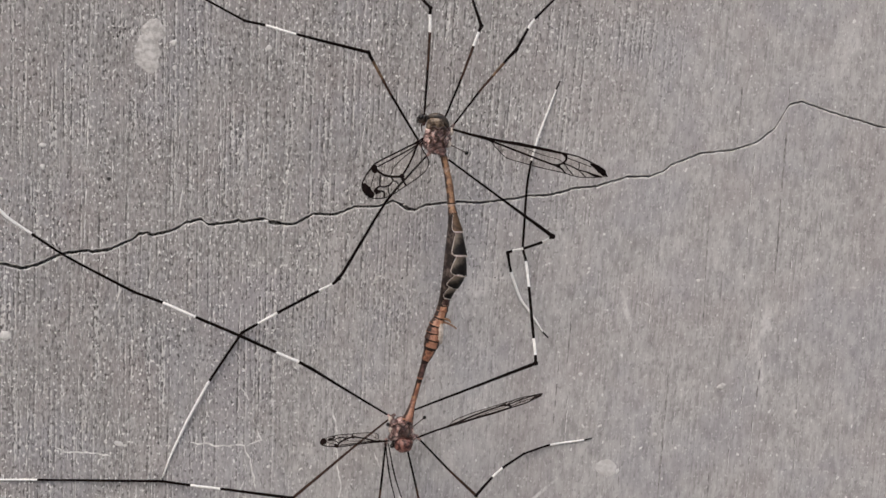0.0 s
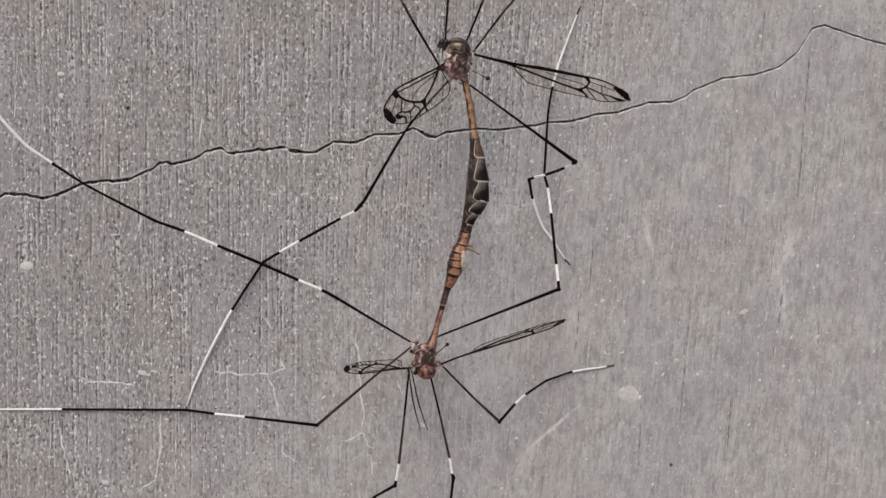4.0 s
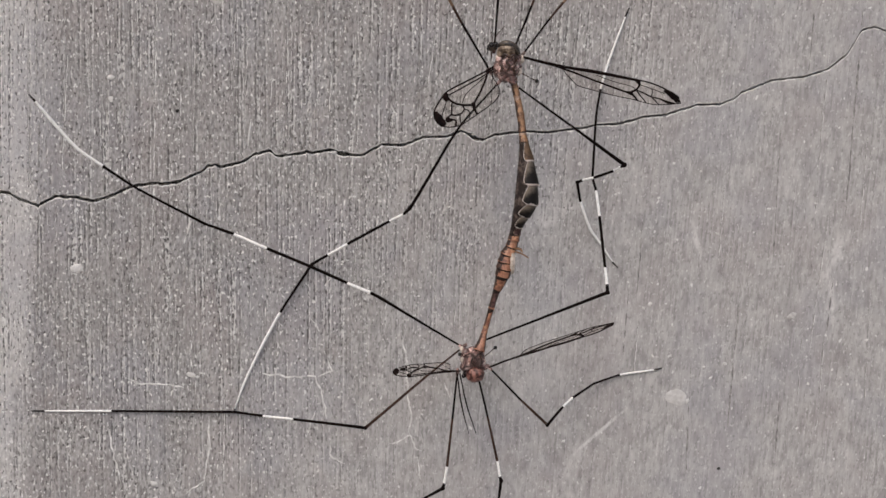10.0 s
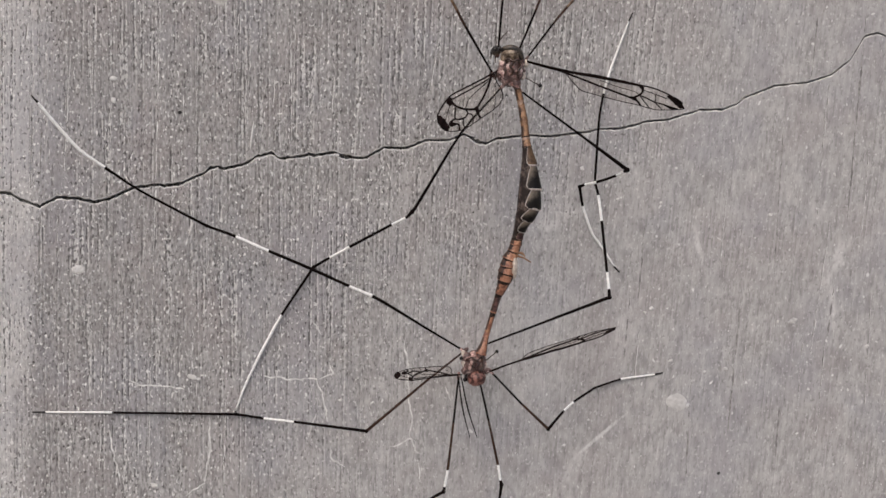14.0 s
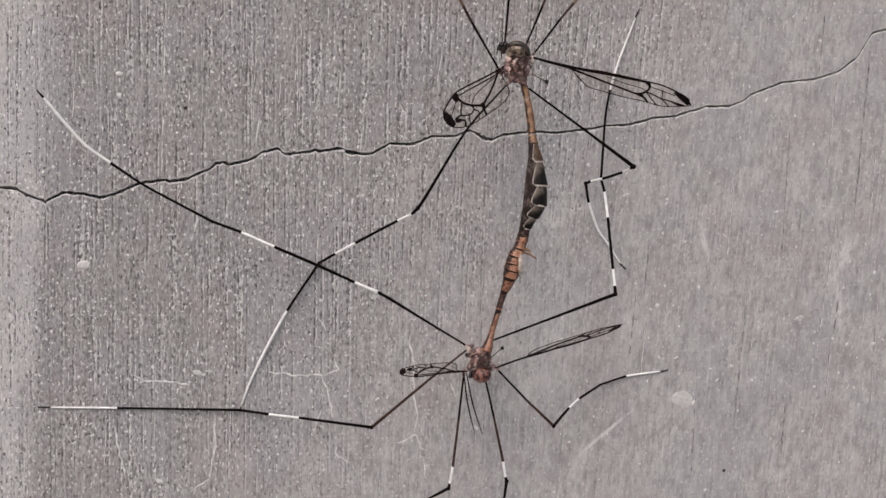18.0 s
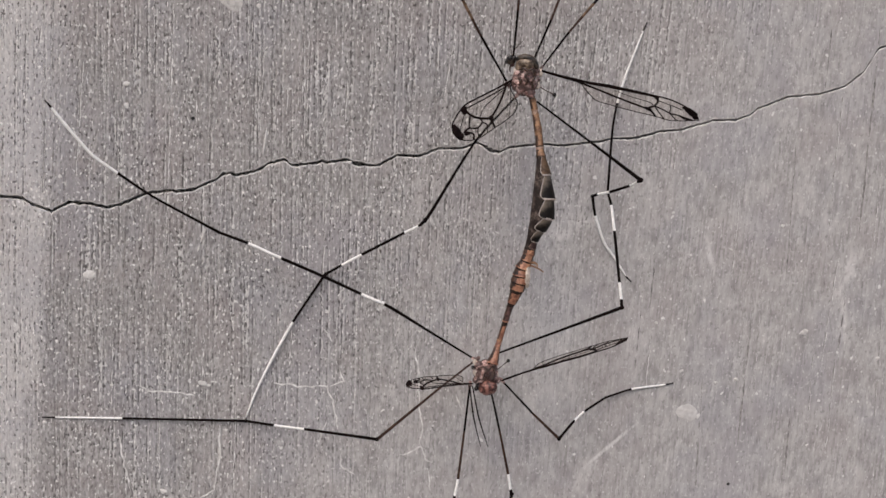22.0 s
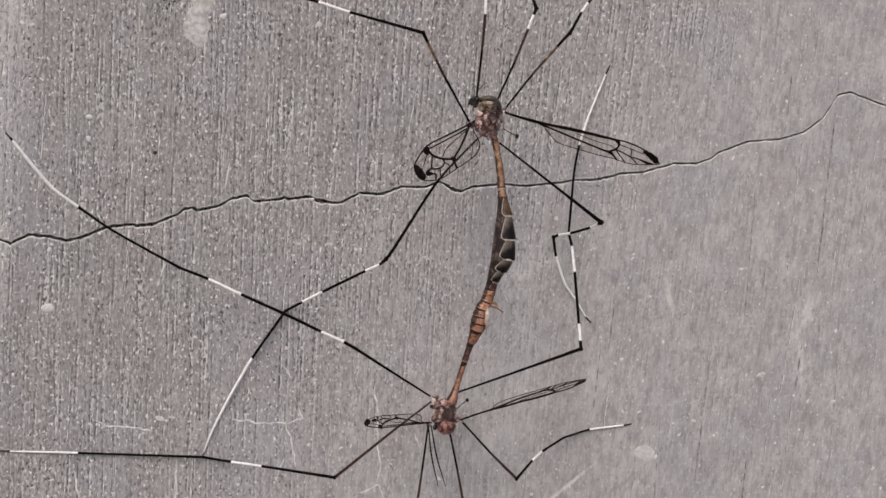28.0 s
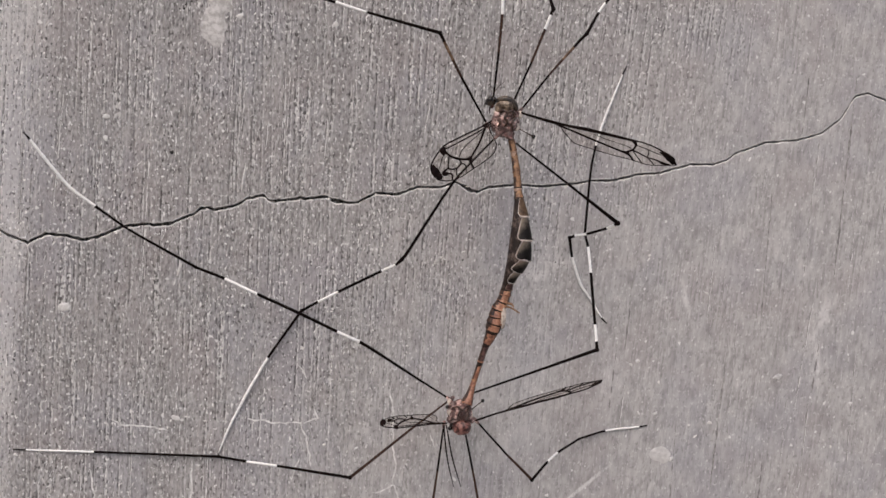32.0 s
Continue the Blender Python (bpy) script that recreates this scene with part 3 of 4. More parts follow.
def wall_marks():
    for k, line in enumerate(SCORES):
        score(line[:2], line[2], k)
    rng = random.Random(11)
    for k in range(46):
        x, z, tall = rng.uniform(-34, 22), rng.uniform(-24, 26), rng.uniform(4, 18)
        score(((x, z + tall / 2), (x - 0.02 * tall, z - tall / 2)), rng.uniform(0.03, 0.055), 2 * k + 101 if k % 3 else 2 * k + 100)
    for k, (x0, z0, x1, z1) in enumerate(RIDGES):
        score(((x0, z0), (x1, z1)), 0.075 if x0 < 22 else 0.055, 301 + k)
    for k, (x, z, w, h, turn) in enumerate([(-25.6, -6.65, 0.62, 0.40, 5), (-14.95, -17.02, 0.46, 0.26, -25), (-18.57, -27.5, 0.32, 0.26, 0), (-22.26, 9.5, 0.24, 0.30, 10),
                                            (-22.25, 11.55, 0.34, 0.22, 0), (-3.1, -10.0, 0.22, 0.16, 0), (-0.7, -19.35, 0.22, 0.14, 20), (-29.8, -20.8, 0.22, 0.17, 0), (-23.5, -17.2, 0.17, 0.17, 0),
                                            (28.3, 15.4, 0.16, 0.18, 0), (10.1, -0.8, 0.16, 0.10, 40), (9.3, -1.6, 0.14, 0.10, 0), (-9.9, 19.2, 0.22, 0.26, 0)]):
        spot(x, z, w, h, turn, seed=k)
    # grains broken out of the crack's edge
    for k, (x, z, w, h) in enumerate([(-1.05, 4.45, 0.22, 0.16), (12.45, 6.2, 0.20, 0.13), (-0.1, 4.62, 0.16, 0.10)]):
        spot(x, z, w, h, 15 * k, 0.09, LIP, "loose_grain", "pale grain at the crack's edge", 81 + k)
    # grains of lime on the smooth side
    for k, (x, z) in enumerate([(35.04, 2.69), (30.83, 0.07), (41.96, -1.08), (36.73, -3.5), (26.52, 0.41), (25.36, 1.67), (48.44, 2.99), (37.63, -16.46), (36.17, -17.88), (50.25, -18.67), (29.36, -10.85), (30.04, -10.45),
                                (29.2, -13.66), (35.51, -16.75), (52.11, -14.27), (30.32, -15.62), (42.88, -11.74), (32.04, -15.62), (32.25, -12.52)]):
        spot(x, z, 0.11 + 0.05 * (k % 3), 0.10 + 0.04 * (k % 4), 50 * k % 90, seed=k + 40)
    spot(44.45, -11.73, 0.5, 0.3, 20, 0.08, LIME_THIN, "lime_blotch", "flat pale lime blotch", 61)
    # pinholes in the wall: their shade is painted as low dark dots
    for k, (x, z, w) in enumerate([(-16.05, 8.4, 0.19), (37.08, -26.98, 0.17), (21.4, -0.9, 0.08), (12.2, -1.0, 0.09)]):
        spot(x, z, w, w * 0.85, 20, 0.08, PIT_SHADE, "painted_pit", "dark dot painted for a small pit", 71 + k)
    # a hair-like dark arc beside the abdomen, added as a score on the wall
    score(((13.0, -12.35), (12.1, -12.95)), 0.05, 10)
    spot(21.4, -24.0, 0.16, 0.13, 0, seed=52)
    spot(9.7, -1.15, 0.55, 0.22, 50, 0.08, LIME_THIN, "lime_blotch", "flat pale lime blotch", 62)
    spot(-15.0, -2.7, 0.11, 0.75, -17, seed=31)
    spot(-15.4, -4.0, 0.10, 0.35, -12, seed=32)
    spot(-9.2, 6.3, 0.09, 1.3, -7, seed=33)
    spot(32.7, -19.75, 1.2, 0.75, -22, 0.08, FLAKE, "lime_flake", "flat pale flake of lime", 5)
    spot(33.85, -20.15, 0.16, 0.28, -20, seed=51)
    spot(-12.4, 20.4, 1.25, 1.85, 4, 0.08, LIME_THIN, "lime_blotch", "flat round lime blotch", 9)
    spot(-11.9, 22.8, 1.15, 1.15, 0, 0.09, LIME_THIN, "lime_blotch", "flat round lime blotch", 12)
    spot(-10.0, 21.6, 0.35, 0.30, 20, seed=53)
    spot(-0.9, 21.3, 0.28, 0.30, 0, seed=54)
    # a cluster of pits, again dark dots painted for the shade in them
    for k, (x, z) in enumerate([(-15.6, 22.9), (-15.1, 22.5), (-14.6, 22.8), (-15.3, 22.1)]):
        spot(x, z, 0.13, 0.10, 40 * k, 0.08, PIT_SHADE, "painted_pit", "dark dot painted for a small pit", 91 + k)
    for k, line in enumerate([[(-8.1, -17.0), (-5.6, -17.2), (-3.1, -17.3), (-2.4, -18.7), (-2.2, -20.1), (-1.9, -21.4)],
                              [(-21.2, -17.1), (-20.4, -17.5), (-20.3, -17.9), (-18.0, -17.8), (-15.6, -18.2)],
                              [(-13.3, -21.0), (-13.25, -24.0), (-13.7, -27.4), (-15.6, -28.6)],
                              [(-22.9, -22.0), (-22.4, -24.5), (-21.7, -27.3)],
                              [(4.0, -24.0), (5.4, -23.7), (6.2, -23.2), (6.6, -24.4), (7.6, -24.9)],
                              [(6.0, -18.8), (6.3, -21.5), (6.2, -23.2)],
                              [(7.0, -25.5), (7.3, -27.7)], [(-1.61, -23.8), (-1.61, -24.55), (-1.33, -25.38), (-0.22, -25.78)], [(9.6, -18.0), (10.2, -19.6)],
                              [(5.42, -13.46), (5.9, -15.95), (6.0, -18.8)], [(-3.37, -11.57), (-2.54, -12.94)], [(-3.02, -20.66), (-3.82, -22.88)], [(-1.8, -15.69), (-1.41, -16.79), (-2.77, -17.35)]]):
        hairline(line, seed=k * 3.3)


wall_marks()


# ---- the crane flies ----
MATS = {"d": LEG_DARK, "w": LEG_WHITE, "b": LEG_BROWN, "t": LEG_TAN}


def leg(fly, joints, rows, label=""):
    """A jointed leg. rows: x, y, z, half thickness and the colour of the span that follows.
    joints: the rows at which the tibia and the tarsus begin."""
    first = [r[:4] for r in rows[:2]]
    start = np.array(first[0], float)
    way = np.array(first[1], float) - start
    root = start - 0.22 * way / np.linalg.norm(way[:3])
    bm = bmesh.new()
    tube(bm, [(*root[:3], 0.10), (*start[:3], 0.19), *[(*(start[:3] + way[:3] / np.linalg.norm(way[:3]) * s), r) for s, r in ((0.3, 0.16), (0.55, 0.11))]])
    top = part("leg", bm, THORAX, fly, label)
    cuts = [0, *joints, len(rows) - 1]
    for name, a, b in zip(("femur", "tibia", "tarsus"), cuts, cuts[1:]):
        out, slots, used = [], [], []
        for i in range(a, b):
            p, q = rows[i], rows[i + 1]
            mat = MATS[p[4]]
            if mat not in used:
                used.append(mat)
            for k in range(4):
                t = k / 4
                thick = 1.2 if name == "tarsus" and p[4] == "w" else 1.0
                row = [u + (v - u) * t for u, v in zip(p[:4], q[:4])]
                out.append([*row[:3], row[3] * thick])
                slots.append(used.index(mat))
        out.append(list(rows[b][:4]))
        if name == "tarsus" or len(out) > 9:
            # ease the bends that are no joints
            o = np.array(out)
            o[1:-1, :3] = 0.25 * o[:-2, :3] + 0.5 * o[1:-1, :3] + 0.25 * o[2:, :3]
            out = o.tolist()
        bm = bmesh.new()
        tube(bm, [(*q[:3], 0.93 * q[3]) for q in out], slots)
        if a:
            lump(bm, rows[a][:3], (rows[a][3] * 1.25,) * 3, 0.03, 2)
        part(name, bm, used, top)
    # the two claws of the foot
    tip, back = np.array(rows[-1][:3], float), np.array(rows[-2][:3], float)
    d = (tip - back) / np.linalg.norm(tip - back)
    for s in (-1, 1):
        bm = bmesh.new()
        side = np.array((d[2], 0, -d[0])) * s
        tube(bm, [(*tip, 0.05), (*(tip + 0.08 * d + 0.03 * side), 0.04), (*(tip + 0.14 * d + 0.07 * side), 0.012)], sides=6)
        part("claw", bm, LEG_DARK, top)


# A wing's plan: along it from the hinge (0) to the tip (1), and across it from the leading edge (negative) to the trailing
# edge. Veins: half thickness and course; patches: course and width at each point of it.
BROAD = {
    "leading": [(-0.11, 0.04), (0.085, -0.034), (0.358, -0.193), (0.622, -0.345), (0.728, -0.33), (0.824, -0.278), (0.919, -0.186), (0.965, -0.03), (0.966, 0.13)],
    "trailing": [(-0.10, 0.06), (0.06, 0.12), (0.10, 0.40), (0.13, 0.57), (0.21, 0.69), (0.33, 0.71), (0.552, 0.64), (0.795, 0.537), (0.935, 0.32), (0.966, 0.13)],
    "veins": [
        (0.052, [(-0.05, 0.04), (0.104, 0.03), (0.372, -0.10), (0.65, -0.25)]),
        (0.080, [(0.085, 0.02), (0.307, 0.235), (0.508, 0.389), (0.535, 0.52), (0.543, 0.64)]),
        (0.032, [(0.136, 0.052), (0.466, 0.035), (0.60, 0.147)]),
        (0.024, [(0.09, 0.20), (0.22, 0.48), (0.33, 0.71)]),
        (0.090, [(0.678, -0.30), (0.677, -0.066), (0.616, 0.171), (0.508, 0.389)]),
        (0.060, [(0.616, 0.171), (0.628, 0.294), (0.708, 0.32), (0.782, 0.178), (0.694, -0.04)]),
        (0.030, [(0.70, -0.20), (0.77, -0.12), (0.86, 0.0), (0.905, 0.08)]),
        (0.045, [(0.708, 0.32), (0.75, 0.43), (0.776, 0.54)]),
        (0.045, [(0.628, 0.294), (0.60, 0.43), (0.66, 0.60)]),
        (0.070, [(0.782, 0.178), (0.862, 0.162), (0.875, 0.25), (0.82, 0.29), (0.80, 0.38), (0.84, 0.47)]),
    ],
    "patches": [([(0.905, -0.17), (0.930, -0.03), (0.935, 0.12), (0.928, 0.27)], (0.15, 0.36, 0.38, 0.2)), ([(0.862, 0.162), (0.85, 0.24), (0.82, 0.29)], (0.1, 0.2, 0.1)),
                ([(0.655, -0.31), (0.70, -0.27), (0.705, -0.15)], (0.15, 0.30, 0.12)), ([(0.53, 0.34), (0.508, 0.389), (0.515, 0.47)], (0.1, 0.22, 0.1)), ([(0.05, -0.02), (0.11, -0.03)], (0.12, 0.12))],
}
NARROW = {
    "leading": [(0.0, -0.10), (0.23, -0.231), (0.447, -0.431), (0.692, -0.558), (0.797, -0.58), (0.889, -0.49), (0.965, -0.30), (1.007, -0.06)],
    "trailing": [(0.0, -0.05), (0.104, -0.078), (0.243, -0.107), (0.287, 0.069), (0.355, 0.343), (0.401, 0.46), (0.523, 0.443), (0.62, 0.427), (0.719, 0.36), (0.835, 0.338), (0.911, 0.221), (1.007, -0.06)],
    "veins": [
        (0.090, [(0.02, -0.09), (0.23, -0.19), (0.46, -0.37), (0.70, -0.53)]),
        (0.080, [(0.249, -0.132), (0.465, -0.019), (0.681, 0.094), (0.72, 0.15), (0.763, 0.345)]),
        (0.085, [(0.705, -0.54), (0.726, -0.347), (0.72, -0.121), (0.69, 0.09)]),
        (0.028, [(0.46, -0.261), (0.586, -0.205), (0.682, -0.22), (0.72, -0.121)]),
        (0.055, [(0.722, -0.121), (0.778, -0.078), (0.826, -0.007), (0.881, -0.008), (0.934, 0.049)]),
        (0.035, [(0.72, -0.40), (0.804, -0.362), (0.89, -0.30)]),
        (0.045, [(0.728, -0.092), (0.788, 0.208), (0.816, 0.33)]),
        (0.045, [(0.826, -0.007), (0.871, 0.179), (0.89, 0.25)]),
        (0.040, [(0.804, -0.362), (0.82, -0.18), (0.826, -0.007)]),
    ],
    "patches": [([(0.875, -0.43), (0.92, -0.36), (0.962, -0.22), (0.99, -0.06)], (0.12, 0.34, 0.38, 0.18)), ([(0.88, -0.01), (0.935, 0.05), (0.975, 0.03)], (0.1, 0.18, 0.1)),
                ([(0.70, -0.53), (0.725, -0.40)], (0.26, 0.14)), ([(0.665, 0.085), (0.70, 0.09), (0.725, 0.18)], (0.1, 0.24, 0.1)), ([(0.215, -0.19), (0.25, -0.13)], (0.12, 0.16))],
}


def wing(fly, root, span, chord, label, plan, bold=1.0):
    """A clear wing with dark veins. span: from hinge to tip; chord: from the leading towards the trailing edge."""
    root, span, chord = Vector(root), Vector(span), Vector(chord)
    normal = span.cross(chord).normalized()
    if normal.y > 0:
        normal = -normal

    def at(u, v, lift=0.0):
        u, v = float(u), float(v)
        sag = 0.35 * math.sin(math.pi * min(max(u, 0), 1)) * (1 - (v / 0.75) ** 2) * 0.4
        ripple = 0.05 * noise.noise(Vector((u * 9, v * 7, root.x)))
        return root + span * u + chord * v + normal * (sag + ripple + lift)

    def even(points, n):
        """n points at even steps along a smooth line."""
        p = np.array(spline(points, 8))
        run = np.concatenate([[0], np.cumsum(np.linalg.norm(np.diff(p, axis=0) * (1.0, 0.35), axis=1))])
        steps = np.linspace(0, run[-1], n)
        return [(np.interp(q, run, p[:, 0]), np.interp(q, run, p[:, 1])) for q in steps]

    bm = bmesh.new()
    grid = [[bm.verts.new(at(a[0] + (b[0] - a[0]) * k / 8, a[1] + (b[1] - a[1]) * k / 8)) for k in range(9)] for a, b in zip(even(plan["leading"], 40), even(plan["trailing"], 40))]
    for p, q in zip(grid, grid[1:]):
        for k in range(8):
            bm.faces.new((p[k], p[k + 1], q[k + 1], q[k]))
    bmesh.ops.remove_doubles(bm, verts=bm.verts, dist=1e-4)
    top = part("wing", bm, MEMBRANE, fly, label)

    def line(points, r0, r1, steps=6):
        bm = bmesh.new()
        ps = spline(points, steps)
        n = len(ps) - 1
        tube(bm, [(*at(p[0], p[1], 0.012), bold * (r0 + (r1 - r0) * i / n)) for i, p in enumerate(ps)], sides=6)
        part("vein", bm, VEIN, top)

    line(plan["leading"], 0.08, 0.06)
    line(plan["trailing"], 0.044, 0.044)
    for r, points in plan["veins"]:
        line(points, r * 1.2, r * 1.1)
    for k, (points, widths) in enumerate(plan["patches"]):
        bm = bmesh.new()
        rows = spline([(*p, w) for p, w in zip(points, widths)], 6)
        last = None
        for i, (u, v, w) in enumerate(rows):
            a, b = rows[max(i - 1, 0)], rows[min(i + 1, len(rows) - 1)]
            way = (at(b[0], b[1]) - at(a[0], a[1])).normalized()
            over = normal.cross(way)
            w = bold * w * (1 + 0.25 * noise.noise(Vector((u * 40, v * 15, k * 2.3))))
            mid = at(u, v)
            now = [bm.verts.new(mid + over * w * p + normal * q) for p, q in ((-1, 0.01), (-0.7, 0.035), (0.7, 0.035), (1, 0.01), (0.7, -0.02), (-0.7, -0.02))]
            if last:
                for j in range(6):
                    bm.faces.new((last[j], last[(j + 1) % 6], now[(j + 1) % 6], now[j]))
            else:
                bm.faces.new(now)
            last = now
        bm.faces.new(last)
        part("dark_patch", bm, VEIN, top)


def haltere(fly, a, b, r=0.20):
    bm = bmesh.new()
    tube(bm, [(*a, 0.06), (*[p + (q - p) * 0.6 for p, q in zip(a, b)], 0.04), (*b, 0.07)], sides=6)
    stalk = part("haltere", bm, LEG_BROWN, fly, "thin brown stalk with a black knob")
    bm = bmesh.new()
    lump(bm, b, (r, r * 0.9, r), 0.05, 2)
    part("knob", bm, EYE, stalk)


def abdomen(fly, rows, plan, label):
    """A tapering abdomen. rows: x, y, z, half width. plan, for each ring: from and to, in rows; the colours of its front
    edge, its back and its rear rim; whether the plate covers but one side of it, over the bare skin."""
    path = np.array(spline(rows, 24))
    bm = bmesh.new()
    skin = path.copy()
    skin[:, 3] *= 0.90
    skin[:, 3] += [0.02 * noise.noise(Vector((q[2] * 2, q[0], 1))) for q in path]
    tube(bm, skin, sides=20)
    top = part("abdomen", bm, PLEURA, fly, label)
    for a, b, front, middle, rim, half in plan:
        i0, i1 = int(round(a * 24)), int(round(b * 24))
        cut = path[i0:i1 + 1]
        mats, rings = [front, PLATE if middle is UMBER and half else middle, rim, PLEURA if half else STRIPE], []
        n = len(cut) - 1
        bm = bmesh.new()
        uv = bm.loops.layers.uv.new("plate")
        sides = 24 if not half else 40
        for i, q in enumerate(cut):
            p0, p1 = path[max(i0 + i - 1, 0)], path[min(i0 + i + 1, len(path) - 1)]
            way = Vector(p1[:3] - p0[:3]).normalized()
            out = Vector((0, -1, 0))
            out = (out - way * out.dot(way)).normalized()
            side = out.cross(way)
            if side.x < 0:
                side = -side
            flare = 0.96 + (0.15 if half else 0.12) * (i / n) ** 2
            r = float(q[3]) * flare
            # the plate's corners are rounded, and the bare skin shows beside them
            start = -24 + 26 * (1 - i / n) ** 2.2 + 22 * max(0, (i / n - 0.72) / 0.28) ** 2.5
            ring = []
            for k in range(sides + half):
                ang = 2 * math.pi * k / sides if not half else radians(start + (170 - start) * (k / sides) ** 1.3)
                ring.append(bm.verts.new(Vector(q[:3]) + r * (math.sin(ang) * side + math.cos(ang) * out)))
            rings.append(ring)
        span = sides
        for i in range(n):
            for k in range(span):
                k2 = (k + 1) % len(rings[0])
                f = bm.faces.new((rings[i][k], rings[i][k2], rings[i + 1][k2], rings[i + 1][k]))
                t, w = i / n, k / span
                t += (0.025 if half else 0.05) * noise.noise(Vector((w * 9, a * 3.0, 0.4))) + (0.01 if half else 0.03) * noise.noise(Vector((w * 30, a * 3.0, 0.4)))
                shade = 0.5 - 0.5 * math.sin(2 * math.pi * (w - 0.04))
                slot = 0 if t < 0.09 + 0.14 * shade else 2 if t > 0.90 else 1
                if not half and slot == 1 and abs(math.sin(2 * math.pi * w)) > 0.66 + 0.2 * noise.noise(Vector((t * 4, w * 12, a))):
                    slot = 3
                if half:
                    slot = 2 if t > 0.90 or k < 2 else 1
                f.material_index = slot
                for loop, (p, q) in zip(f.loops, ((k, i), (k + 1, i), (k + 1, i + 1), (k, i + 1))):
                    loop[uv].uv = (p / span, q / n)
        # give the plate its thickness
        if half:
            bmesh.ops.solidify(bm, geom=bm.faces[:], thickness=0.04)
        else:
            for ring in (rings[0], rings[-1]):
                bm.faces.new(ring)
        part("segment", bm, mats, top)
    return top


def upper_fly():
    fly = thing("crane_fly", "large crane fly with swollen dark abdomen and banded legs", "crane fly", (0, 0, BASE), group="coupled crane flies")
    bm = bmesh.new()
    lump(bm, (14.85, -6.5, 12.15), (1.25, 1.15, 1.35), 0.16, 4, 1.0)
    plates = []
    for k, (x, y, z, r) in enumerate([(14.2, -7.1, 12.6, 0.55), (15.5, -7.2, 12.7, 0.55), (14.3, -7.2, 11.6, 0.5), (15.4, -7.3, 11.8, 0.5), (15.0, -7.6, 12.2, 0.5), (15.3, -7.0, 11.0, 0.6), (15.9, -6.8, 12.9, 0.42), (13.9, -6.6, 11.9, 0.45), (16.0, -6.3, 12.2, 0.4)]):
        plates.append(((x, y, z), (r, r * 0.9, r * 1.1), k * 2.0))
    thorax = part("thorax", bm, THORAX, fly, "mottled pinkish-brown thorax")
    for where, size, seed in plates:
        bm = bmesh.new()
        lump(bm, where, [0.78 * q for q in size], 0.2, 4, seed)
        part("sclerite", bm, THORAX, thorax)
    for where, r in (((16.25, -6.7, 12.85), 0.26), ((16.0, -6.7, 11.7), 0.25), ((14.0, -6.9, 12.9), 0.22), ((15.6, -7.3, 12.3), 0.18)):
        bm = bmesh.new()
        lump(bm, where, (r, r, 1.4 * r), 0.3, 3, where[0])
        part("pale_membrane", bm, CREAM, thorax)
    bm = bmesh.new()
    lump(bm, (14.85, -6.9, 13.62), (0.92, 0.92, 0.72), 0.10, 4, 4.0)
    lump(bm, (14.35, -6.9, 13.3), (0.5, 0.6, 0.75), 0.10, 3, 6.0)
    part("scutum", bm, MOTTLE, thorax)
    for rows in ([(13.95, -7.0, 14.0, 0.16), (14.4, -7.3, 14.15, 0.30), (14.95, -7.35, 14.1, 0.40), (15.5, -7.25, 13.75, 0.40), (15.9, -7.2, 13.2, 0.18)],):
        bm = bmesh.new()
        tube(bm, spline(rows, 6), sides=10)
        part("dark_ridge", bm, SCUTUM, thorax, "dark brown ridge")
    for rows in ([(14.15, -7.5, 13.0, 0.08), (14.55, -7.85, 13.12, 0.13), (14.95, -7.95, 12.92, 0.12), (15.35, -7.85, 13.1, 0.14), (15.75, -7.5, 12.75, 0.09)],
                 [(14.95, -7.9, 12.9, 0.08), (14.68, -7.95, 12.45, 0.13), (14.95, -7.9, 12.05, 0.12), (14.75, -7.6, 11.65, 0.08)],
                 [(15.4, -7.85, 13.0, 0.08), (15.62, -7.6, 12.45, 0.12), (15.35, -7.75, 12.0, 0.13), (15.5, -7.5, 11.4, 0.10)], [(14.0, -7.2, 12.3, 0.07), (14.3, -7.6, 12.05, 0.11), (14.15, -7.5, 11.6, 0.08)]):
        bm = bmesh.new()
        tube(bm, spline(rows, 6), sides=8)
        part("suture", bm, STRIPE, thorax, "dark maroon suture")
    bm = bmesh.new()
    lump(bm, (13.55, -6.35, 14.0), (0.50, 0.45, 0.46), 0.08, 3, 5.0)
    lump(bm, (13.25, -6.2, 13.85), (0.25, 0.25, 0.22), 0.08, 2, 7.0)
    head = part("head", bm, SCUTUM, fly, "small dark head")
    for x, y, z in ((13.4, -6.75, 14.15), (13.8, -6.6, 14.2)):
        bm = bmesh.new()
        lump(bm, (x, y, z), (0.24, 0.2, 0.25), 0.02, 3)
        part("eye", bm, EYE, head)
    for a in ([(13.6, -6.6, 14.3, 0.05), (13.9, -7.0, 15.05, 0.04), (14.55, -7.5, 15.75, 0.02)], [(13.5, -6.6, 14.3, 0.05), (13.45, -7.0, 14.9, 0.035), (13.2, -7.3, 15.6, 0.02)]):
        bm = bmesh.new()
        tube(bm, spline(a, 6), sides=6)
        part("antenna", bm, LEG_BROWN, head)
    bm = bmesh.new()
    tube(bm, spline([(13.6, -6.3, 13.9, 0.08), (13.5, -6.1, 13.3, 0.07), (13.52, -6.0, 12.9, 0.04)], 5), sides=6)
    part("palp", bm, LEG_BROWN, head)
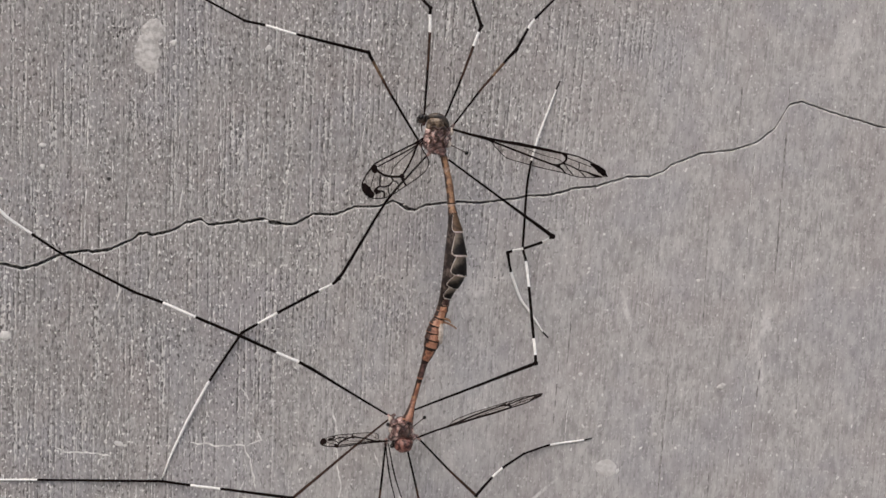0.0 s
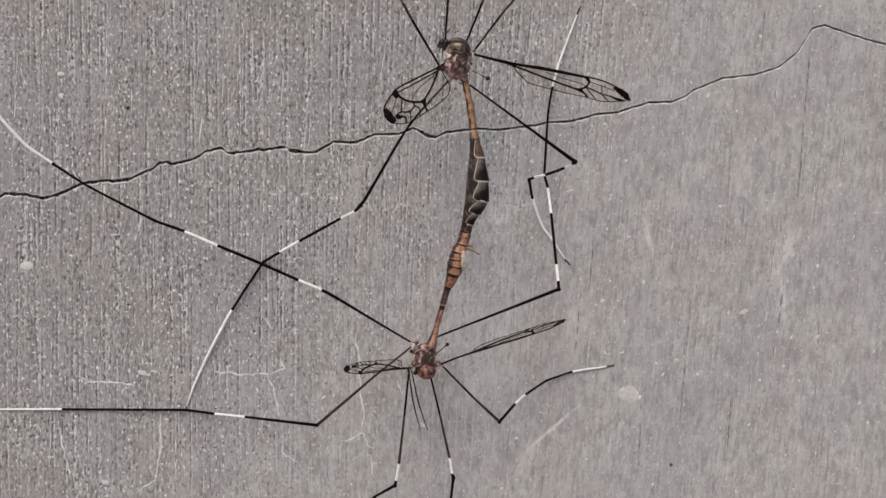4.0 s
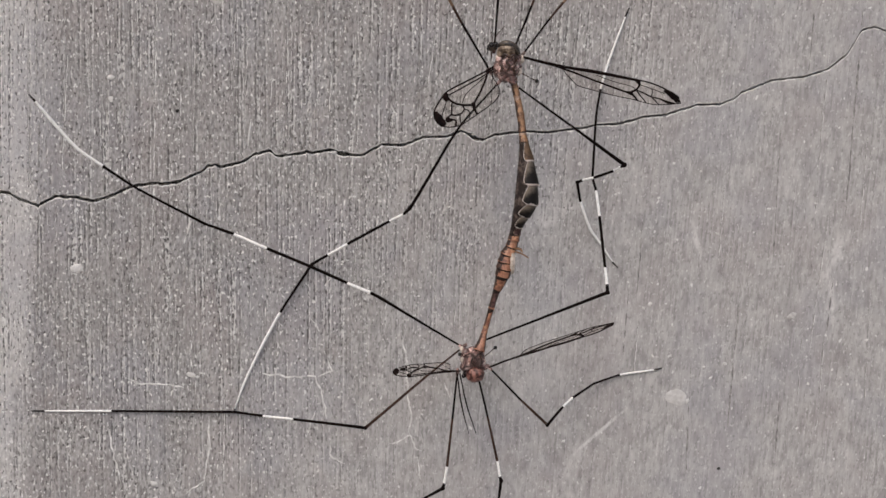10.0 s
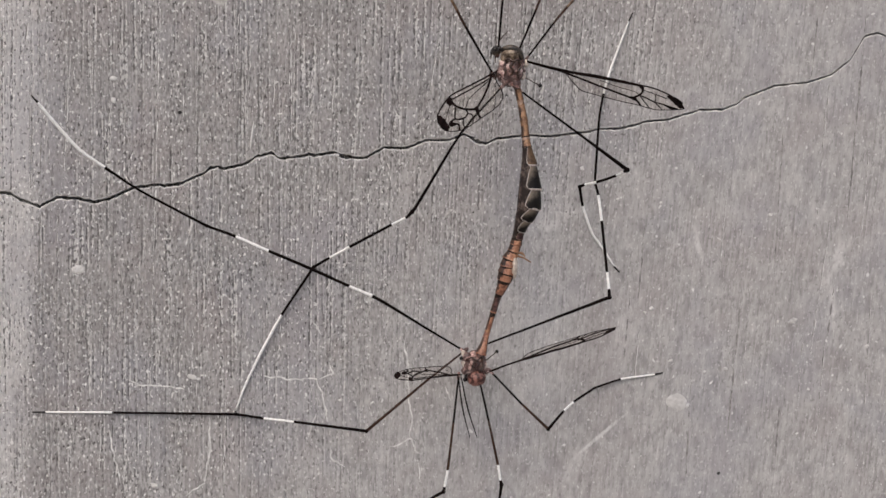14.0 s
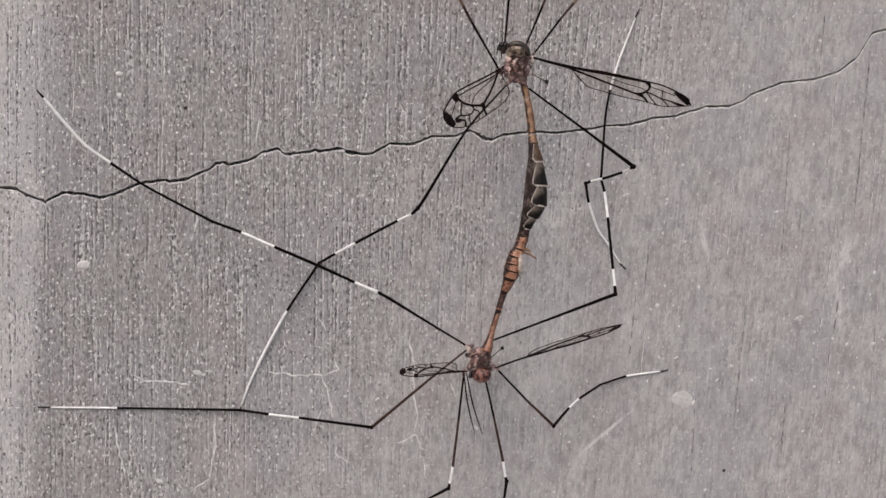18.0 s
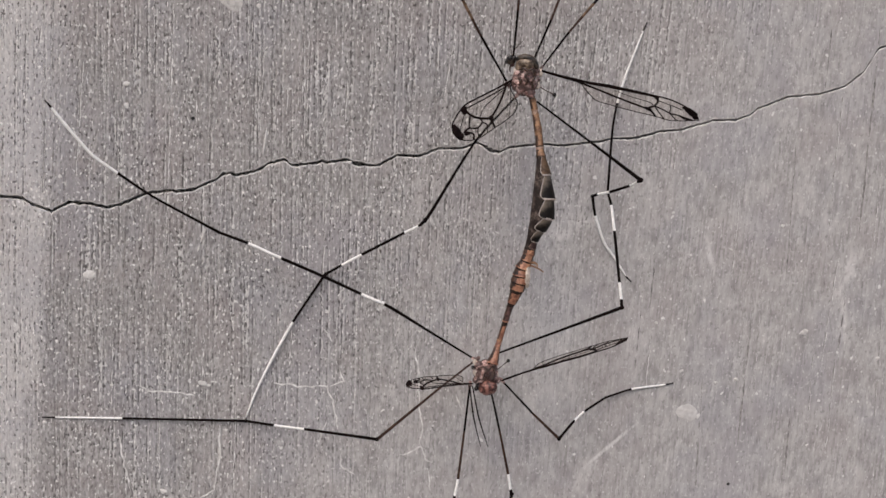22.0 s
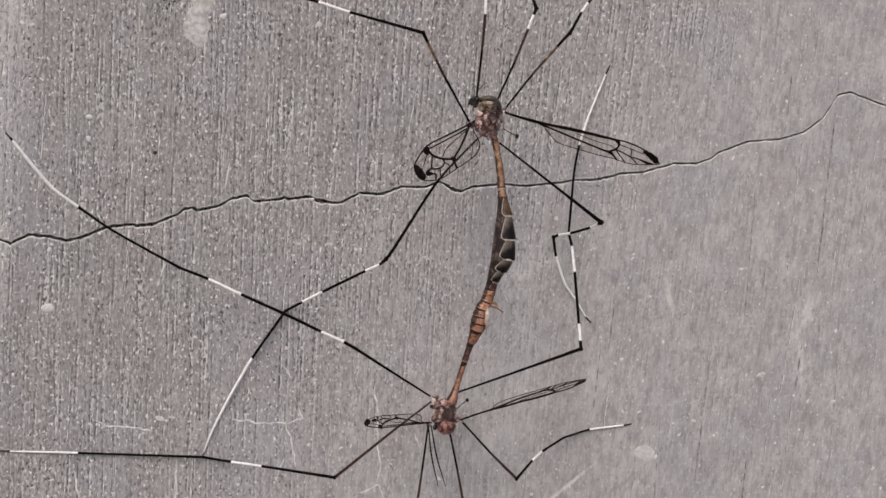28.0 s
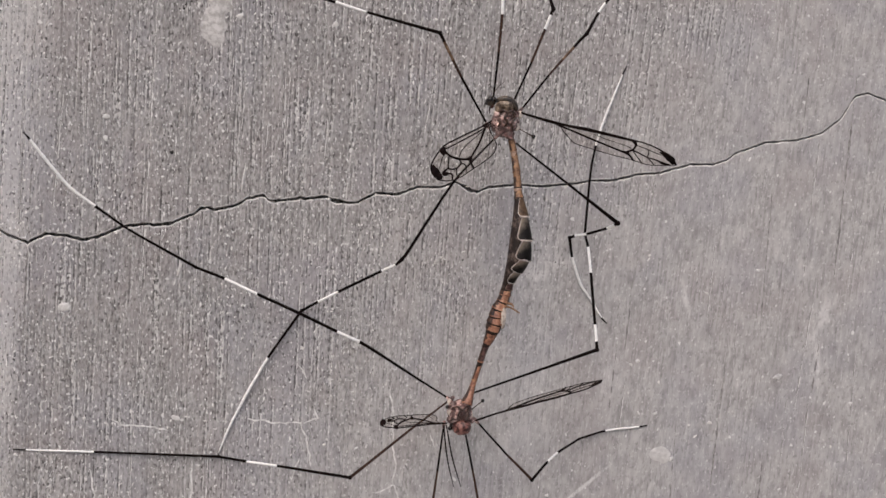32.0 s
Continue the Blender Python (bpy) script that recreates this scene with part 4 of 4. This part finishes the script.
    abdomen(fly, [(15.44, -6.6, 10.9, 0.33), (15.83, -6.6, 9.32, 0.32), (16.14, -6.8, 7.47, 0.36), (16.29, -6.9, 6.05, 0.37), (16.4, -7.0, 5.1, 0.46),
                  (16.54, -7.2, 3.63, 0.73), (16.6, -7.3, 1.58, 1.05), (16.5, -7.3, -0.3, 1.14), (16.06, -7.1, -1.57, 0.82), (15.72, -6.9, -2.63, 0.56), (15.49, -6.7, -3.85, 0.55)],
            [(0, 0.9, UMBER, TAN, TAN, False), (0.9, 2.0, BUFF, TAN, TAN, False), (2.0, 3.0, TAN, TAN, UMBER, False), (3.0, 4.0, BUFF, TAN, UMBER, False),
             (4.0, 5.18, UMBER, SEPIA, RIM, True), (5.18, 6.2, RIM, UMBER, RIM, True), (6.2, 7.1, PLEURA, UMBER, RIM, True), (7.1, 7.95, PLEURA, UMBER, RIM, True),
             (7.95, 9.0, PLEURA, UMBER, RIM, True), (9.0, 9.55, DRAB, MAROON, BUFF, True), (9.55, 10.0, UMBER, ORANGE, ORANGE, False)],
            "swollen dark abdomen on a thin tan stalk")
    wing(fly, (16.3, -6.7, 12.9), (14.0, -2.7, -4.30), (-0.45, 2.4, -1.56), "clear wing held out with a dark tip", NARROW)
    wing(fly, (13.5, -6.7, 12.1), (-5.65, -3.4, -5.25), (2.36, 0.6, -2.45), "clear wing folded down with a dark tip", BROAD, 1.1)
    haltere(fly, (15.93, -6.2, 11.78), (17.93, -4.7, 11.02))
    leg(fly, (4, 7), [(13.45, -6.2, 11.62, 0.10, "d"), (10.45, -7.6, 16.21, 0.13, "b"), (9.74, -7.88, 17.46, 0.14, "t"), (8.80, -8.25, 19.1, 0.16, "d"), (8.41, -8.4, 19.79, 0.17, "d"), (1.59, -5.6, 21.8, 0.13, "w"), (-1.06, -4.6, 22.7, 0.14, "d"),
                      (-3.03, -4, 23.18, 0.13, "d"), (-6.72, -2.6, 25.31, 0.10, "w"), (-11.0, -0.8, 27.8, 0.09, "w"), (-13.6, -0.08, 29.3, 0.06, "d")])
    leg(fly, (4, 5), [(13.69, -6.4, 13.6, 0.09, "d"), (13.9, -8, 18.47, 0.12, "b"), (14.03, -8.5, 21.86, 0.15, "w"), (14.03, -8.5, 23.42, 0.15, "d"), (14.08, -8.4, 24.0, 0.16, "d"),
                      (12.2, -5.0, 26.8, 0.12, "d"), (9.6, -2.4, 30.4, 0.09, "w"), (7.2, -0.08, 34, 0.06, "d")])
    leg(fly, (4, 5), [(15.4, -6.5, 13.5, 0.09, "d"), (17.11, -7.2, 17.75, 0.12, "b"), (18.23, -7.4, 20.86, 0.14, "w"), (18.7, -7.2, 22.11, 0.14, "d"), (18.96, -7.0, 22.7, 0.18, "d"),
                      (18.3, -5.4, 25.5, 0.12, "d"), (17.7, -1.4, 34, 0.09, "w"), (17.2, -0.08, 39, 0.06, "d")])
    leg(fly, (5, 8), [(16.2, -6.5, 13.1, 0.09, "d"), (19.01, -6.2, 16.81, 0.11, "b"), (20.2, -5.9, 18.2, 0.13, "t"), (21.3, -5.6, 19.47, 0.14, "d"), (22.05, -5.4, 20.34, 0.15, "d"), (22.57, -5.2, 20.86, 0.17, "d"), (23.85, -4.2, 23.1, 0.13, "w"),
                      (24.38, -4, 23.9, 0.13, "d"), (26.52, -3, 26.1, 0.11, "d"), (30.5, -1, 31, 0.08, "w"), (33, -0.08, 34, 0.06, "d")])
    leg(fly, (3, 8), [(14.3, -6.2, 10.9, 0.09, "d"), (10.36, -6.4, 6.6, 0.12, "d"), (6.33, -5.4, -0.34, 0.16, "d"), (5.92, -5.1, -0.92, 0.18, "d"), (5.42, -4.5, -1.46, 0.14, "w"), (4.33, -3.9, -2.0, 0.14, "d"),
                      (0.02, -1.8, -4.41, 0.15, "w"), (-1.72, -1.1, -5.4, 0.14, "d"), (-3.3, -0.5, -6.35, 0.15, "d"), (-6.42, -0.4, -11.04, 0.12, "w"), (-8.39, -0.4, -14.7, 0.12, "w"), (-9.94, -0.2, -18.0, 0.10, "w"), (-10.77, -0.08, -20.31, 0.07, "w")])
    leg(fly, (2, 7), [(15.6, -6.1, 10.6, 0.09, "d"), (20.89, -6.6, 6.74, 0.12, "d"), (26.02, -6.1, 3.15, 0.20, "d"), (25.85, -5.75, 3.0, 0.15, "w"), (25.4, -4.9, 2.66, 0.14, "d"), (23.73, -3, 1.98, 0.15, "w"), (22.86, -1.8, 1.78, 0.14, "d"),
                      (22.45, -1.3, 1.56, 0.16, "d"), (22.81, -0.9, -0.25, 0.12, "w"), (23.85, -0.5, -3.02, 0.12, "w"), (25.04, -0.25, -4.48, 0.10, "w"), (26.25, -0.1, -6.33, 0.08, "d"), (26.66, -0.06, -6.72, 0.05, "d")])


def lower_fly():
    fly = thing("crane_fly", "smaller crane fly with ringed orange abdomen and banded legs", "crane fly", (0, 0, BASE), group="coupled crane flies")
    bm = bmesh.new()
    lump(bm, (11.9, -4.5, -15.15), (1.15, 1.0, 1.15), 0.16, 4, 2.0)
    plates = []
    for k, (x, y, z, r) in enumerate([(11.2, -5.1, -14.5, 0.5), (12.5, -5.0, -14.5, 0.45), (11.3, -5.2, -15.4, 0.5), (12.6, -5.2, -15.3, 0.5), (11.9, -5.5, -15.0, 0.5), (12.4, -4.9, -14.0, 0.42), (11.0, -4.7, -15.9, 0.42), (13.0, -4.6, -15.9, 0.40)]):
        plates.append(((x, y, z), (r, r * 0.9, r * 1.1), k * 2.0 + 1))
    thorax = part("thorax", bm, THORAX, fly, "mottled pinkish-brown thorax")
    for where, size, seed in plates:
        bm = bmesh.new()
        lump(bm, where, [0.78 * q for q in size], 0.2, 4, seed)
        part("sclerite", bm, THORAX, thorax)
    for where, r in (((10.85, -4.8, -14.2), 0.20), ((12.75, -4.9, -13.9), 0.20), ((12.95, -4.8, -15.4), 0.22), ((10.9, -4.9, -15.2), 0.2)):
        bm = bmesh.new()
        lump(bm, where, (r, r, 1.4 * r), 0.3, 3, where[0])
        part("pale_membrane", bm, CREAM, thorax)
    for rows in ([(11.2, -5.4, -14.7, 0.05), (11.6, -5.8, -14.5, 0.08), (12.0, -5.9, -14.8, 0.08), (12.4, -5.7, -14.5, 0.07), (12.7, -5.4, -14.8, 0.05)],
                 [(11.9, -5.9, -14.8, 0.08), (11.65, -5.85, -15.3, 0.08), (12.0, -5.8, -15.7, 0.10)], [(12.5, -5.6, -14.7, 0.08), (12.65, -5.6, -15.3, 0.07), (12.35, -5.6, -15.8, 0.10)]):
        bm = bmesh.new()
        tube(bm, spline(rows, 6), sides=8)
        part("suture", bm, STRIPE, thorax, "dark maroon suture")
    bm = bmesh.new()
    lump(bm, (12.1, -4.7, -16.55), (0.88, 0.85, 0.82), 0.10, 4, 4.0)
    part("scutum", bm, RUST, thorax)
    bm = bmesh.new()
    lump(bm, (11.4, -4.1, -16.6), (0.40, 0.38, 0.40), 0.08, 3, 5.0)
    head = part("head", bm, SCUTUM, fly, "small dark head")
    for x in (11.05, 11.55):
        bm = bmesh.new()
        lump(bm, (x, -4.5, -16.75), (0.2, 0.18, 0.22), 0.02, 3)
        part("eye", bm, EYE, head)
    for a in ([(10.44, -4.4, -16.5, 0.06), (10.81, -5, -19.42, 0.075), (11.47, -5.4, -22.14, 0.03)], [(10.7, -4.4, -16.5, 0.06), (11.29, -5, -19.42, 0.075), (12.17, -5.4, -22.16, 0.03)]):
        bm = bmesh.new()
        beads = spline(a, 16)
        for i, q in enumerate(beads):
            q[3] *= 1.25 if i % 2 else 0.75
        tube(bm, beads, sides=6)
        part("antenna", bm, LEG_DARK, head, "thin beaded antenna")
    top = abdomen(fly, [(15.6, -6.6, -3.5, 0.54), (15.3, -6.5, -4.49, 0.55), (14.94, -6.4, -5.29, 0.66), (14.7, -6.2, -6.51, 0.78), (14.36, -6, -7.74, 0.55), (13.96, -5.8, -8.82, 0.33), (13.53, -5.4, -10.45, 0.28), (13.03, -5.2, -12.29, 0.27), (12.45, -5.4, -14.3, 0.50)],
                        [(0, 1.0, ORANGE, ORANGE, ORANGE, False), (1.0, 1.9, UMBER, ORANGE, ORANGE, False), (1.9, 2.5, UMBER, RUSSET, ORANGE, False), (2.5, 3.0, UMBER, RUSSET, ORANGE, False), (3.0, 3.6, UMBER, RUSSET, ORANGE, False),
                         (3.6, 4.75, UMBER, RUSSET, RUSSET, False), (4.75, 5.9, UMBER, MAROON, RUSSET, False), (5.9, 6.9, UMBER, RUSSET, TAN, False), (6.9, 8.0, RUSSET, RUSSET, RUSSET, False)],
                        "thin orange abdomen with dark rings")
    bm = bmesh.new()
    lump(bm, (15.36, -6.6, -5.85), (0.30, 0.5, 1.2), 0.3, 3, 3.0)
    part("side_membrane", bm, CREAM, top)
    for rows in ([(15.6, -6.9, -4.6, 0.16), (16.1, -7.0, -4.7, 0.12), (16.3, -7.0, -5.0, 0.06)], [(15.6, -6.8, -4.9, 0.12), (16.2, -7.0, -5.1, 0.09), (16.85, -7.1, -5.5, 0.07)]):
        bm = bmesh.new()
        tube(bm, spline(rows, 6), sides=6)
        part("clasper", bm, TAN, top)
    wing(fly, (13.34, -4.5, -15.95), (11.72, -1.1, 4.21), (-0.93, 1.6, 0.14), "clear wing seen edge on with a dark tip", NARROW, 0.88)
    wing(fly, (10.1, -4.5, -16.35), (-5.97, -2.1, 0.24), (0.68, 1.0, 1.09), "clear wing held out with a dark tip", BROAD, 0.75)
    haltere(fly, (13.0, -4.4, -15.0), (14.2, -3.5, -14.22), 0.18)
    haltere(fly, (11.2, -5.0, -14.8), (10.6, -5.5, -14.59), 0.18)
    leg(fly, (3, 8), [(11.1, -4.0, -14.15, 0.09, "d"), (7.0, -4.0, -11.68, 0.12, "d"), (3.22, -4.0, -9.36, 0.16, "d"), (2.15, -4.0, -8.80, 0.16, "w"), (0.23, -4.0, -7.99, 0.15, "d"), (-3.4, -3.6, -6.36, 0.16, "d"), (-7.50, -3.3, -4.65, 0.15, "w"),
                      (-10.53, -2.9, -3.32, 0.15, "d"), (-13.23, -2.7, -2.37, 0.14, "d"), (-19.53, -3, 0.97, 0.12, "d"), (-22.51, -3.6, 3.06, 0.13, "w"), (-24.66, -4.3, 4.59, 0.14, "w"), (-26.76, -5, 7.13, 0.14, "w"), (-28.1, -5.6, 8.9, 0.12, "d"), (-28.5, -5.8, 9.36, 0.05, "d")])
    leg(fly, (2, 7), [(12.5, -4.5, -13.6, 0.09, "d"), (17.92, -5.5, -11.4, 0.12, "d"), (24.45, -6.3, -8.8, 0.18, "d"), (24.46, -6, -8.12, 0.15, "w"), (24.41, -5.4, -6.78, 0.15, "d"), (24.25, -3.2, -1.54, 0.15, "w"), (24.12, -2.2, 0.8, 0.15, "d"),
                      (23.88, -1.6, 2.0, 0.13, "d"), (24.36, -0.8, 8.12, 0.12, "d"), (24.84, -0.5, 10.65, 0.11, "w"), (25.7, -0.3, 13.47, 0.11, "w"), (27.46, -0.1, 18.0, 0.08, "d"), (27.7, -0.06, 18.51, 0.05, "d")])
    leg(fly, (2, 5), [(11.2, -4.3, -13.9, 0.09, "b"), (7.31, -4.6, -16.92, 0.12, "b"), (1.77, -4.5, -21.58, 0.16, "d"), (-5.39, -1.5, -21.14, 0.13, "w"), (-8.03, -0.6, -20.98, 0.13, "d"), (-10.76, -0.3, -20.61, 0.13, "d"),
                      (-22.85, -0.2, -20.36, 0.10, "w"), (-29.13, -0.1, -20.29, 0.07, "d"), (-29.89, -0.06, -20.29, 0.05, "d")])
    leg(fly, (4, 5), [(10.5, -4.2, -16.3, 0.09, "d"), (10.03, -4.1, -20.9, 0.11, "b"), (9.5, -4, -25.68, 0.14, "w"), (9.24, -3.9, -27.16, 0.14, "d"), (9.14, -3.8, -27.61, 0.17, "d"), (7.29, -3, -28.8, 0.12, "d"), (3.2, -1, -32, 0.08, "w"), (0.6, -0.08, -34, 0.06, "d")])
    leg(fly, (4, 5), [(12.4, -4.2, -16.6, 0.09, "d"), (13.41, -3.8, -20.73, 0.11, "b"), (14.46, -3.3, -25.36, 0.14, "w"), (14.69, -3.2, -26.75, 0.14, "d"), (14.81, -3.1, -27.16, 0.17, "d"), (14.65, -2.6, -29.03, 0.12, "d"), (14.3, -0.9, -35, 0.08, "w"), (14.1, -0.08, -38, 0.06, "d")])
    leg(fly, (2, 5), [(13.4, -4.2, -15.9, 0.09, "d"), (16.51, -4.2, -19.13, 0.11, "b"), (19.17, -3.9, -21.66, 0.16, "d"), (21.02, -2, -20.2, 0.13, "w"), (21.98, -1.3, -19.54, 0.13, "d"), (24.31, -0.5, -18.24, 0.11, "d"), (26.91, -0.2, -17.41, 0.10, "w"), (30.63, -0.1, -16.96, 0.08, "d"), (31.1, -0.06, -16.86, 0.05, "d")])


upper_fly()
lower_fly()
